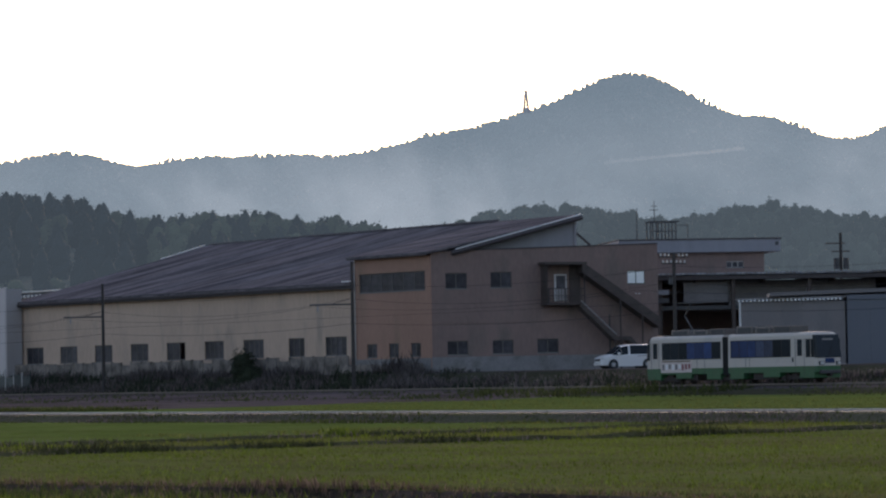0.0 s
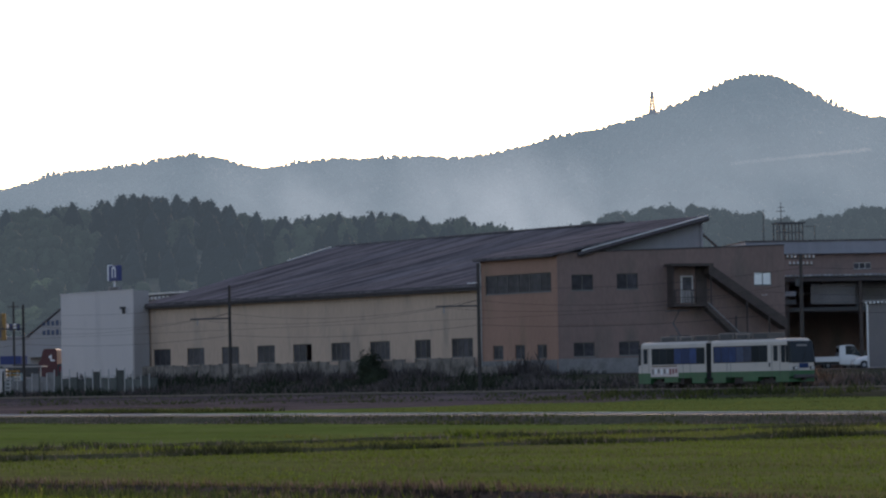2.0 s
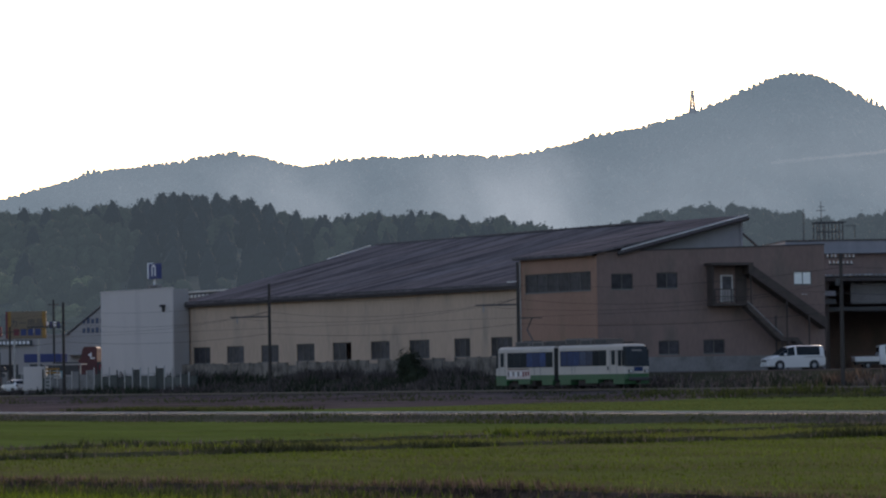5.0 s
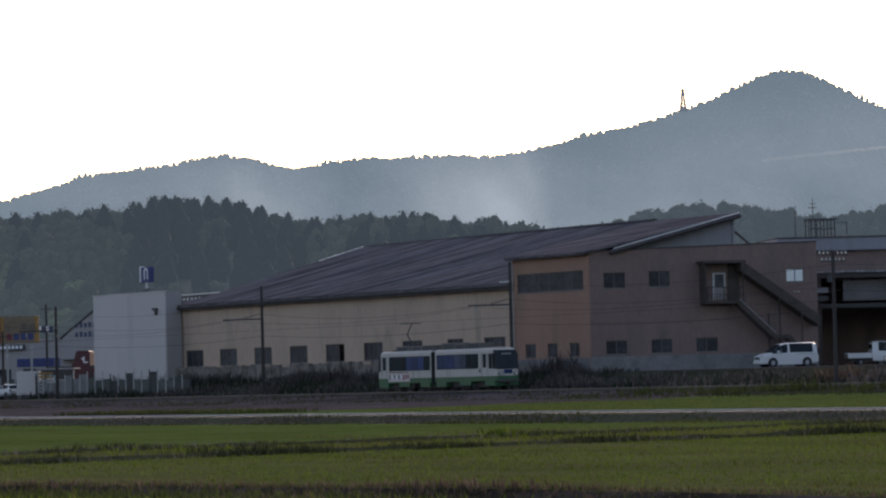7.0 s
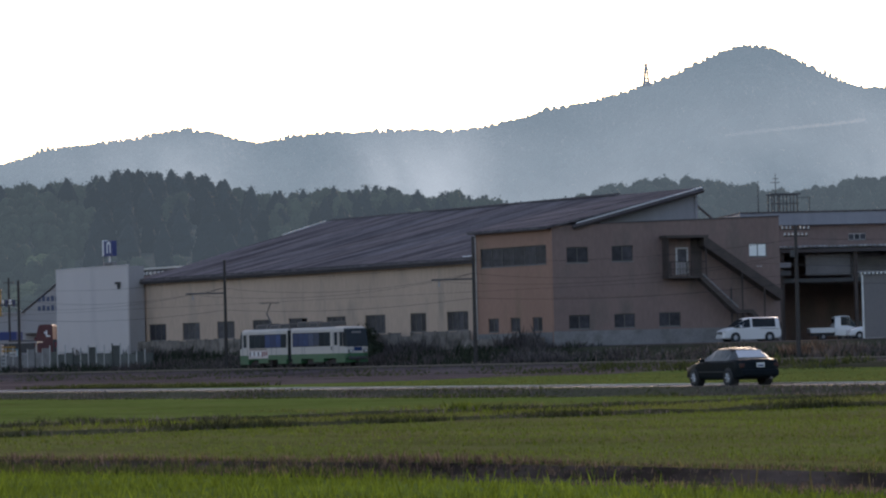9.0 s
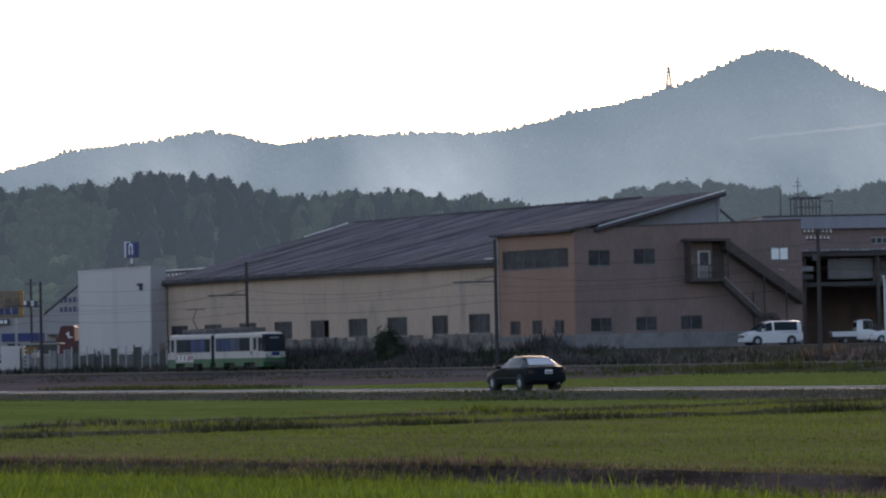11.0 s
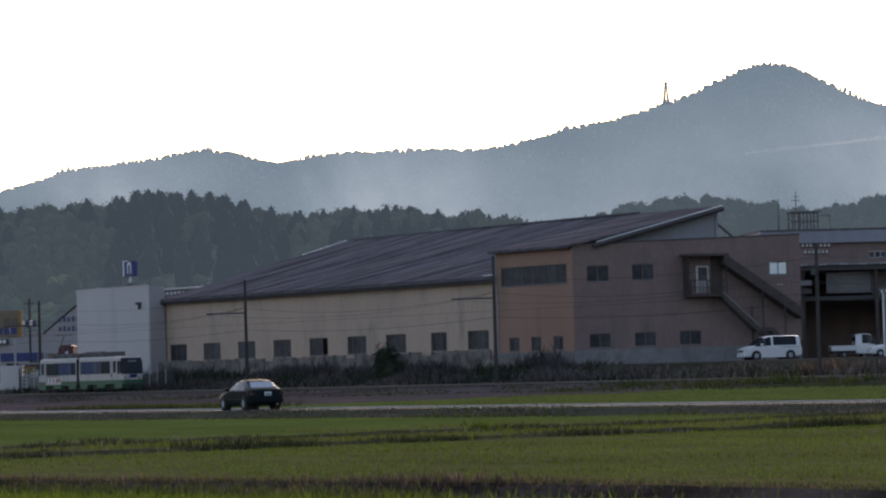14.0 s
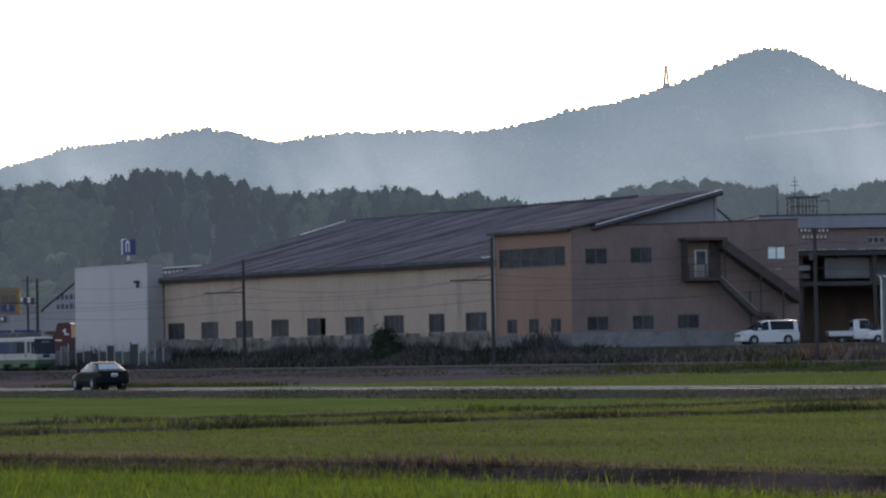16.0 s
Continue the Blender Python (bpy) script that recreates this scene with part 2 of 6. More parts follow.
# Far foliage and slopes glow faintly in haze colour, more with distance.
LEAF_DARK = mat("far_conifer_foliage", (0.013, 0.017, 0.018), 0.9, var=0.3, scale=0.02, fine=0.3, each=0.35, island=True, bump=0, glow=HAZE_GLOW, glow_power=0.082, spec=0.05)
LEAF_FAR = mat("hazy_broadleaf_foliage", (0.028, 0.033, 0.022), 0.9, var=0.35, scale=0.02, fine=0.3, each=0.4, island=True, bump=0, glow=HAZE_GLOW, glow_power=0.115, spec=0.05)
LEAF_MID = mat("far_broadleaf_foliage", (0.036, 0.043, 0.024), 0.9, var=0.4, scale=0.02, fine=0.3, each=0.33, island=True, bump=0, glow=HAZE_GLOW, glow_power=0.09, spec=0.05)
LEAF_PALE = mat("far_pale_foliage", (0.085, 0.095, 0.042), 0.9, var=0.4, scale=0.03, fine=0.3, each=0.4, island=True, bump=0, glow=HAZE_GLOW, glow_power=0.09, spec=0.05)
HILL = mat("wooded_hill_ground", (0.028, 0.034, 0.025), 0.95, var=0.4, scale=0.03, fine=0.3, glow=HAZE_GLOW, glow_power=0.09, spec=0.05)
MOUNT = mat("distant_wooded_mountain", (0.028, 0.036, 0.031), 0.95, var=0.5, scale=0.006, fine=0.06, bump=1.0, depth=6, glow=HAZE_GLOW, glow_power=0.305, spec=0.05)
CLEARING = mat("pale_cleared_slope", (0.016, 0.022, 0.02), 0.95, var=0.5, scale=0.01, fine=0.08, bump=0, glow=HAZE_GLOW, glow_power=0.315, spec=0.05)
MOUNT_LEAF = mat("distant_mountain_crowns", (0.026, 0.034, 0.029), 0.95, var=0.5, scale=0.005, fine=0.03, each=0.4, island=True, bump=0, glow=HAZE_GLOW, glow_power=0.305, spec=0.05)
BODY_WHITE = mat("white_tram_paint", (0.53, 0.475, 0.42), 0.55, var=0.06, scale=0.5, bump=0, stain=(0.45, 0.42, 0.385), stain_at=0.62)
BODY_GREEN = mat("green_tram_paint", (0.022, 0.115, 0.045), 0.4, var=0.12, scale=0.6, bump=0, stain=(0.03, 0.10, 0.045), stain_at=0.6)
GLASS_MUTED = mat("dim_curtained_glass", (0.03, 0.048, 0.095), 0.3, var=0.5, scale=1.6, fine=4, each=0.5, bump=0, spec=0.3)
GLASS_BLUE = mat("blue_curtained_glass", (0.022, 0.052, 0.15), 0.3, var=0.35, scale=0.8, fine=2, each=0.3, bump=0, spec=0.2)
GLASS_DARK = mat("tinted_glass", (0.02, 0.026, 0.032), 0.08, var=0.3, each=0.3, bump=0, spec=0.15)
RUBBER = mat("black_rubber", (0.028, 0.028, 0.028), 0.8, var=0.3)
BOGIE = mat("dusty_bogie_steel", (0.05, 0.04, 0.035), 0.85, var=0.4)
ROOF_KIT = mat("grey_roof_equipment", (0.15, 0.132, 0.12), 0.7, var=0.25, each=0.25)
AD_PANEL = mat("pale_pink_board", (0.62, 0.52, 0.48), 0.6, var=0.15, scale=2)
AD_INK = mat("maroon_print", (0.25, 0.07, 0.08), 0.6, var=0.1)
CAR_WHITE = mat("white_car_paint", (0.74, 0.73, 0.71), 0.22, var=0.03, bump=0)
CAR_DARK = mat("dark_green_car_paint", (0.011, 0.015, 0.018), 0.34, metal=0.0, var=0.15, bump=0, spec=0.02)
# Daylight through the side windows is put into this grey base.
GLASS_CAR = mat("daylit_car_glass", (0.075, 0.085, 0.082), 0.2, var=0.3, scale=1.5, bump=0, spec=0.2)
ALLOY = mat("silver_wheel_rim", (0.5, 0.5, 0.5), 0.4, metal=0.5, var=0.1, bump=0)
CHROME = mat("chrome", (0.7, 0.7, 0.7), 0.12, metal=1.0, var=0.05, bump=0)
RED_LENS = mat("red_lamp_lens", (0.04, 0.010, 0.010), 0.25, var=0.1, bump=0)
CLEAR_LENS = mat("clear_lamp_lens", (0.6, 0.6, 0.58), 0.15, var=0.1, bump=0)
PLATE = mat("pale_plate", (0.72, 0.74, 0.72), 0.5, var=0.04, bump=0)
SIGN_YELLOW = mat("yellow_sign_paint", (0.30, 0.16, 0.035), 0.6, var=0.12, scale=1)
SIGN_OLIVE = mat("olive_yellow_paint", (0.16, 0.13, 0.05), 0.6, var=0.15, scale=1)
SIGN_RED = mat("red_sign_paint", (0.15, 0.025, 0.035), 0.6, var=0.12, scale=1)
SIGN_BLUE = mat("blue_sign_paint", (0.03, 0.045, 0.15), 0.6, var=0.12, scale=1)
SIGN_WHITE = mat("white_sign_paint", (0.78, 0.78, 0.78), 0.6, var=0.06)
FENCE_DARK = mat("dark_weathered_fence_panel", (0.075, 0.08, 0.072), 0.85, var=0.35, scale=0.6, fine=5, each=0.4, stretch=(1, 1, 0.3))
SIGN_TAN = mat("faded_tan_sign_paint", (0.19, 0.14, 0.09), 0.6, var=0.15, scale=1)
SIGN_NAVY = mat("navy_sign_paint", (0.03, 0.04, 0.12), 0.6, var=0.1)
TEAL = mat("light_blue_cabinet", (0.22, 0.42, 0.52), 0.6, var=0.1)
SMOKE = veil("glowing_smoke_haze", (0.40, 0.50, 0.58), 1.0, 0.23)


# ---- building blocks ----
def part(name, bm, material, parent, label=""):
    me = bpy.data.meshes.new(name)
    bmesh.ops.recalc_face_normals(bm, faces=bm.faces)
    bm.to_mesh(me)
    bm.free()
    return part_of(name, me, material, parent, label)


def part_of(name, me, material, parent, label=""):
    ob = new(name, me)
    if material and not me.materials:
        me.materials.append(material)
    ob.parent = parent
    return tagged(ob, label=label)


def smooth(ob):
    for p in ob.data.polygons:
        p.use_smooth = True
    return ob


def thing(name, m, label, category="", group="", kind=""):
    ob = new(name)
    ob.matrix_basis = m
    return tagged(ob, label, category, group, kind)


PLAN = pose(0, 0, 0, 0, 0, TURN)


def spot(s, n, z, turn=0.0):
    """A pose at s metres along the line, n metres across it; local x runs back along the line, y away from the viewer."""
    return PLAN @ pose(-s, n, z, 0, 0, turn)


def box(bm, x0, x1, y0, y1, z0, z1, bevel=0.0):
    vs = [bm.verts.new((x, y, z)) for x in (x0, x1) for y in (y0, y1) for z in (z0, z1)]
    fs = [bm.faces.new([vs[i] for i in f]) for f in ((0, 1, 3, 2), (4, 6, 7, 5), (0, 4, 5, 1), (2, 3, 7, 6), (0, 2, 6, 4), (1, 5, 7, 3))]
    if bevel:
        es = list({e for f in fs for e in f.edges})
        bmesh.ops.bevel(bm, geom=es, offset=bevel, segments=2, affect="EDGES", profile=0.5)
    return bm


def boxes(*rows, bevel=0.0):
    bm = bmesh.new()
    for r in rows:
        box(bm, *r, bevel=bevel)
    return bm


def tube(bm, a, b, r0, r1=None, sides=8):
    a, b = Vector(a), Vector(b)
    q = (b - a).to_track_quat("Z", "Y")
    r1 = r0 if r1 is None else r1
    rings = []
    for c, r in ((a, r0), (b, r1)):
        rings.append([bm.verts.new(c + q @ Vector((r * math.cos(2 * math.pi * k / sides), r * math.sin(2 * math.pi * k / sides), 0))) for k in range(sides)])
    for k in range(sides):
        j = (k + 1) % sides
        bm.faces.new((rings[0][k], rings[0][j], rings[1][j], rings[1][k]))
    bm.faces.new(rings[0][::-1]), bm.faces.new(rings[1])
    return bm


def prism(bm, outline, y0, y1):
    """A closed outline in x and z, given depth from y0 to y1."""
    a = [bm.verts.new((x, y0, z)) for x, z in outline]
    b = [bm.verts.new((x, y1, z)) for x, z in outline]
    for i in range(len(a)):
        j = (i + 1) % len(a)
        bm.faces.new((a[i], a[j], b[j], b[i]))
    bm.faces.new(a[::-1]), bm.faces.new(b)
    return bm


def pierced(x0, x1, y0, y1, z0, z1, holes):
    """A wall with openings through it: holes are (x0, x1, z0, z1)."""
    bm = bmesh.new()
    xs = sorted({x0, x1, *(v for h in holes for v in h[:2])})
    for a, b in zip(xs, xs[1:]):
        gaps = sorted((h[2], h[3]) for h in holes if h[0] < (a + b) / 2 < h[1])
        z = z0
        for lo, hi in gaps:
            box(bm, a, b, y0, y1, z, lo)
            z = hi
        box(bm, a, b, y0, y1, z, z1)
    bmesh.ops.remove_doubles(bm, verts=bm.verts, dist=0.001)
    return bm


def window(parent, x0, x1, z0, z1, y, bays=2, glass=None, frame=None, open_bay=-1):
    """A framed window set 12 cm into its opening: frame, each pane and a sill."""
    w = 0.07
    step = (x1 - x0) / bays
    lights = [(x0 + i * step + w / 2, x0 + (i + 1) * step - w / 2, z0 + w, z1 - w) for i in range(bays)]
    ob = part("window", pierced(x0, x1, y + 0.08, y + 0.16, z0, z1, lights), frame or FRAME, parent)
    for i in range(bays):
        if i == open_bay:
            continue
        part("pane", boxes((x0 + i * step + w / 2, x0 + (i + 1) * step - w / 2, y + 0.115, y + 0.125, z0 + w, z1 - w)), glass or PANE, ob)
    part("sill", boxes((x0 - 0.05, x1 + 0.05, y - 0.05, y + 0.1, z0 - 0.06, z0)), PLINTH, ob)
    return ob


def blob_mesh(name, verts, faces):
    me = bpy.data.meshes.new(name)
    me.from_pydata(verts, [], faces)
    me.update()
    return me


rnd = random.Random(7)


# ---- ground: one sheet, a section across the line drawn out along it ----
SECTION = [(-4249.2, -0.5, TURF), (14.87, -0.42, TURF), (28.89, -0.42, LEVEE), (29.96, -0.40, DITCH), (30.59, -0.85, DITCH), (31.66, -0.85, DITCH),
           (32.51, -0.34, STRAW), (35.5, -0.38, STRAW), (38.5, -0.40, STRAW), (42.0, -0.40, STRAW), (46.0, -0.40, STRAW), (50.0, -0.40, STRAW), (55.0, -0.40, STRAW), (61.61, -0.40, STRAW), (70.0, -0.40, STRAW), (79.9, -0.32, VERGE),
           (80.5, -0.05, VERGE), (81.16, 0.0, ASPHALT), (84.56, 0.0, LEVEE), (85.41, -0.05, LEVEE), (87.64, -0.3, TURF), (100.92, -0.3, TURF), (114.73, -0.3, TURF),
           (129.6, -0.28, TURF), (140.22, -0.25, SOIL), (147.66, -0.1, SOIL), (151.91, 0.25, BALLAST), (153.61, 0.38, BALLAST), (158.07, 0.38, LEVEE), (160.41, 0.45, LEVEE),
           (162.53, 1.0, LEVEE), (165.19, 1.7, YARD), (167.84, 1.8, YARD), (276.2, 1.8, TURF), (637.38, 2.0, TURF), (4780.35, 2.5, TURF)]


def bend(s, n):
    """The ditch and the field in front of it swing towards the viewer further along."""
    away = max(0.0, s - 50) / 14
    return -3.5 * (1 - math.exp(-away * away)) * min(1.0, max(0.0, (44 - n) / 8))


def ground_height(n):
    for (a, za, _), (b, zb, _) in zip(SECTION, SECTION[1:]):
        if n <= b:
            return za + (zb - za) * (n - a) / (b - a)
    return 2.5


def make_ground():
    xs = [-4500, -2500, -1200, -700, -520] + list(range(-420, 41, 2)) + [90, 200, 500, 1200, 2500, 4500]
    mats, verts, faces, idx = [], [], [], []
    for x in xs:
        for n, z, _ in SECTION:
            near = -425 < x < 45 and 10 < n < 170 and not 80.4 < n < 85.2 and not 153 < n < 158.4
            wob = (noise.noise((x * 0.35, n * 0.7, 0)) * 0.02 + noise.noise((x * 0.06, n * 0.3, 4)) * 0.025) if near else 0
            side = noise.noise((x * 0.25, n, 9)) * 0.1 if near and 21 < n < 81 else 0
            verts.append((x, n + side + bend(-x, n), z + wob))
    w = len(SECTION)
    for i in range(len(xs) - 1):
        s = -(xs[i] + xs[i + 1]) / 2
        for j in range(w - 1):
            n, _, m = SECTION[j]
            if m is TURF and 87 <= n < 143 and s > 173 + (n - 87) * 1.0 + 4 * noise.noise((s * 0.2, n, 2)):
                m = SOIL
            if m is SOIL and s < 212:
                m = TURF if n < 144.5 else LEVEE
            if m is STRAW and s > 102.5 and n > 35:
                m = TURF
            if m not in mats:
                mats.append(m)
            a = i * w + j
            faces.append((a, a + w, a + w + 1, a + 1))
            idx.append(mats.index(m))
    me = blob_mesh("ground", verts, faces)
    for m in mats:
        me.materials.append(m)
    me.polygons.foreach_set("material_index", idx)
    ob = new("ground", me)
    ob.matrix_basis = PLAN
    tagged(ob, "flat harvested rice fields with low weedy banks and a lane", "field", kind="structure")


make_ground()


def to_world(s, n):
    p = PLAN @ Vector((-s, n, 0))
    return p.x, p.y


def tufts(name, label, span, step, height, blades, width, material, seed, patch=0.0, lean=0.35, where=None, uneven=0.0):
    """Countless small upright blades in clumps over a stretch of the plan."""
    r = random.Random(seed)
    verts, faces = [], []
    s0, s1, n0, n1 = span
    n = n0
    while n < n1:
        s = s0
        while s < s1:
            ss, nn = s + r.uniform(-1, 1) * step, n + r.uniform(-1, 1) * step
            s += step
            X, Y = to_world(ss, nn + bend(ss, nn))
            if Y < 34 or not -0.165 < X / Y < 0.185 or (where and not where(ss, nn)):
                continue
            if patch and noise.noise((ss * 0.12, nn * 0.3, seed)) < patch - 0.5 + r.uniform(-0.15, 0.15):
                continue
            z = ground_height(nn) - 0.05
            big = r.uniform(0.6, 1.3) * (1 + uneven * 1.6 * noise.noise((ss * 0.17, nn * 0.25, seed + 0.5)))
            for _ in range(blades):
                a, d = r.uniform(0, 6.28), r.uniform(0, 0.07 * step + 0.03)
                bx, by = -ss + d * math.cos(a), nn + bend(ss, nn) + d * math.sin(a)
                h, w = height * big * r.uniform(0.5, 1.15), width * r.uniform(0.6, 1.3)
                b = r.uniform(0, 6.28)
                ca, sa = math.cos(b) * w, math.sin(b) * w
                lx, ly = r.uniform(-lean, lean) * h, r.uniform(-lean, lean) * h
                k = len(verts)
                verts += [(bx - ca, by - sa, z), (bx + ca, by + sa, z), (bx + lx * 0.4 + ca * 0.6, by + ly * 0.4 + sa * 0.6, z + h * 0.6), (bx + lx, by + ly, z + h)]
                faces += [(k, k + 1, k + 2), (k, k + 2, k + 3)]
        n += step
    me = blob_mesh(name, verts, faces)
    me.materials.append(material)
    ob = new(name, me)
    ob.matrix_basis = PLAN
    return tagged(ob, label, "grass", kind="stuff")


def bund(s, seed):
    """A low worn earth bank across the fields."""
    verts, faces = [], []
    profile = ((-0.75, -0.04), (-0.4, 0.06), (-0.12, 0.10), (0.15, 0.09), (0.42, 0.05), (0.75, -0.04))
    w = len(profile)
    for i in range(120):
        n = 34.2 + i * 0.38
        off = 0.5 * noise.noise((n * 0.12, seed, 0)) + 0.12 * noise.noise((n * 0.9, seed, 1))
        for d, z in profile:
            verts.append((-(s + off + d), n, ground_height(n) + z * (1 + 0.7 * noise.noise((n * 0.5, d, seed)))))
    for i in range(119):
        for j in range(w - 1):
            k = i * w + j
            faces.append((k, k + w, k + w + 1, k + 1))
    me = blob_mesh("field_bund", verts, faces)
    me.materials.append(BUND)
    ob = new("field_bund", me)
    ob.matrix_basis = PLAN
    tagged(ob, "low weedy earth bank between two rice fields", "bank", kind="structure")


bund(102.0, 3)
bund(89.3, 8)
tufts("rice_regrowth", "bright green rice regrowth on harvested paddy", (22, 91, 21.2, 29.0), 0.15, 0.13, 5, 0.008, BLADE, 1)
tufts("rice_regrowth", "tall loose blades among the rice regrowth", (22, 91, 21.2, 29.4), 0.5, 0.27, 3, 0.007, BLADE, 41, patch=0.45)
tufts("rice_regrowth", "olive and brown rice stubble on paddy", (28, 89, 32.7, 62), 0.27, 0.09, 5, 0.011, STUBBLE, 2, patch=0.14)
tufts("rice_regrowth", "dry straw showing near the ditch", (28, 100, 32.7, 38), 0.25, 0.08, 5, 0.011, BLADE_DRY, 42, patch=0.42)
tufts("rice_regrowth", "green shoots among the rice stubble", (28, 89, 36.0, 70), 0.24, 0.11, 5, 0.010, SHOOT, 3, patch=0.12)
tufts("rice_regrowth", "grass between the field banks", (89.5, 101.8, 33.5, 79), 0.24, 0.12, 5, 0.013, STUBBLE, 43)
tufts("rice_regrowth", "yellow-green grass between the field banks", (89.5, 101.8, 33.5, 79), 0.4, 0.13, 5, 0.012, SHOOT, 44, patch=0.6)
tufts("rice_regrowth", "short even green growth on the farther paddy", (102.6, 215, 35, 79.2), 0.25, 0.05, 4, 0.02, FIELD_BLADE, 4)
tufts("rice_regrowth", "paler grass along the far end of the paddy", (96, 116, 62, 79.6), 0.3, 0.13, 5, 0.016, STUBBLE, 32, patch=0.35)
tufts("tall_grass_clump", "tall green grass clump on the field bank", (101.7, 102.5, 62.3, 62.9), 0.12, 0.34, 6, 0.012, SHOOT, 21, lean=0.6)
tufts("bank_weeds", "dark tangled weeds on the far field bank", (100.9, 103.1, 33.5, 79), 0.15, 0.19, 7, 0.014, WEED_DARK, 7, patch=0.34, uneven=0.8)
tufts("bank_weeds", "dry stalks on the far field bank", (101.0, 103.4, 33.5, 79), 0.3, 0.23, 4, 0.012, BRUSH, 8, patch=0.4)
tufts("bank_weeds", "dark tangled weeds on the near field bank", (88.3, 90.3, 33.5, 79), 0.15, 0.17, 7, 0.014, WEED_DARK, 45, patch=0.38, uneven=0.8)
tufts("bank_weeds", "dry stalks on the near field bank", (88.3, 90.3, 33.5, 79), 0.3, 0.2, 4, 0.012, BRUSH, 46, patch=0.45)
tufts("bank_weeds", "yellow-green blades standing on the field banks", (87.6, 104, 33.5, 79), 0.55, 0.24, 4, 0.010, BLADE, 47, patch=0.7)
tufts("bank_weeds", "weeds hanging over the ditch", (22, 95, 32.5, 33.8), 0.15, 0.10, 6, 0.012, WEED, 22, patch=0.3)
tufts("bank_weeds", "dry reddish weeds down the ditch side", (22, 95, 31.4, 33.0), 0.15, 0.13, 7, 0.012, BRUSH_RED, 5, patch=0.16, uneven=0.6)
tufts("bank_weeds", "dry straw on the ditch edge", (22, 95, 31.0, 32.9), 0.2, 0.15, 4, 0.011, BLADE_DRY, 6, patch=0.42)
tufts("bank_weeds", "thin tall stalks beside the ditch", (22, 95, 28.8, 33.2), 0.7, 0.34, 3, 0.008, BLADE_DRY, 17, patch=0.5, lean=0.2)
tufts("bank_weeds", "dark weeds in the ditch", (22, 95, 28.9, 31.6), 0.16, 0.08, 6, 0.012, BRUSH_RED, 48, patch=0.3, uneven=0.7)
tufts("bank_weeds", "green weeds in the ditch", (22, 95, 28.6, 31.8), 0.2, 0.12, 6, 0.013, WEED, 53, patch=0.35, uneven=0.9)
tufts("bank_weeds", "dry dark weeds on the side of the lane", (60, 235, 79.3, 80.9), 0.2, 0.12, 6, 0.018, BRUSH, 9, patch=0.2, uneven=0.7)
tufts("bank_weeds", "green weeds on the side of the lane", (60, 235, 78.6, 80.9), 0.25, 0.13, 6, 0.018, WEED, 49, patch=0.3, uneven=0.7)
tufts("verge_grass", "yellow-green grass beyond the lane", (60, 280, 86.0, 142.5), 0.45, 0.09, 4, 0.035, STUBBLE, 10,
      where=lambda s, n: s < 171 + (n - 87))
tufts("trackside_weeds", "dark weeds beside the rails", (160, 410, 144.5, 153.5), 0.7, 0.22, 6, 0.035, WEED, 11, patch=0.42)
tufts("trackside_weeds", "green weed patch on the bare field", (208, 236, 108.5, 114.5), 0.4, 0.3, 7, 0.04, WEED, 14)
tufts("trackside_brush", "dense dry brown brush behind the rails", (160, 410, 159.6, 166.8), 0.42, 0.55, 6, 0.04, BRUSH, 12, patch=0.3, uneven=0.8, where=lambda s, n: s > 250 or n < 162.5)
tufts("trackside_brush", "tall dry weeds against the boundary wall", (258, 345, 164.8, 166.7), 0.4, 0.95, 6, 0.04, BRUSH, 15, patch=0.5, uneven=0.8)
tufts("trackside_brush", "dull green brush behind the rails", (160, 410, 159, 166.4), 0.6, 0.55, 5, 0.04, SHRUB, 13, patch=0.45, uneven=0.9, where=lambda s, n: s > 250 or n < 162.5)
tufts("trackside_brush", "low scrub on the edge of the yard", (180, 262, 160.5, 163.6), 0.5, 0.36, 6, 0.04, BRUSH, 18, patch=0.25, uneven=0.8)
tufts("trackside_brush", "green scrub on the edge of the yard", (180, 262, 160.5, 163.4), 0.8, 0.32, 5, 0.04, SHRUB, 19, patch=0.35, uneven=0.8)
tufts("trackside_brush", "tall pale weeds round the foot of the mast", (209, 219, 160.2, 162.6), 0.35, 0.6, 5, 0.03, BRUSH_RED, 51, patch=0.45, uneven=0.8)
tufts("trackside_weeds", "rough grass mound beside the rails", (196, 232, 147.5, 152.5), 0.45, 0.34, 6, 0.03, WEED, 52, patch=0.25, uneven=0.9)
tufts("trackside_brush", "pale dry grass clumps behind the rails", (160, 300, 158.8, 163), 0.7, 0.4, 5, 0.035, BRUSH_PALE, 16, patch=0.72)


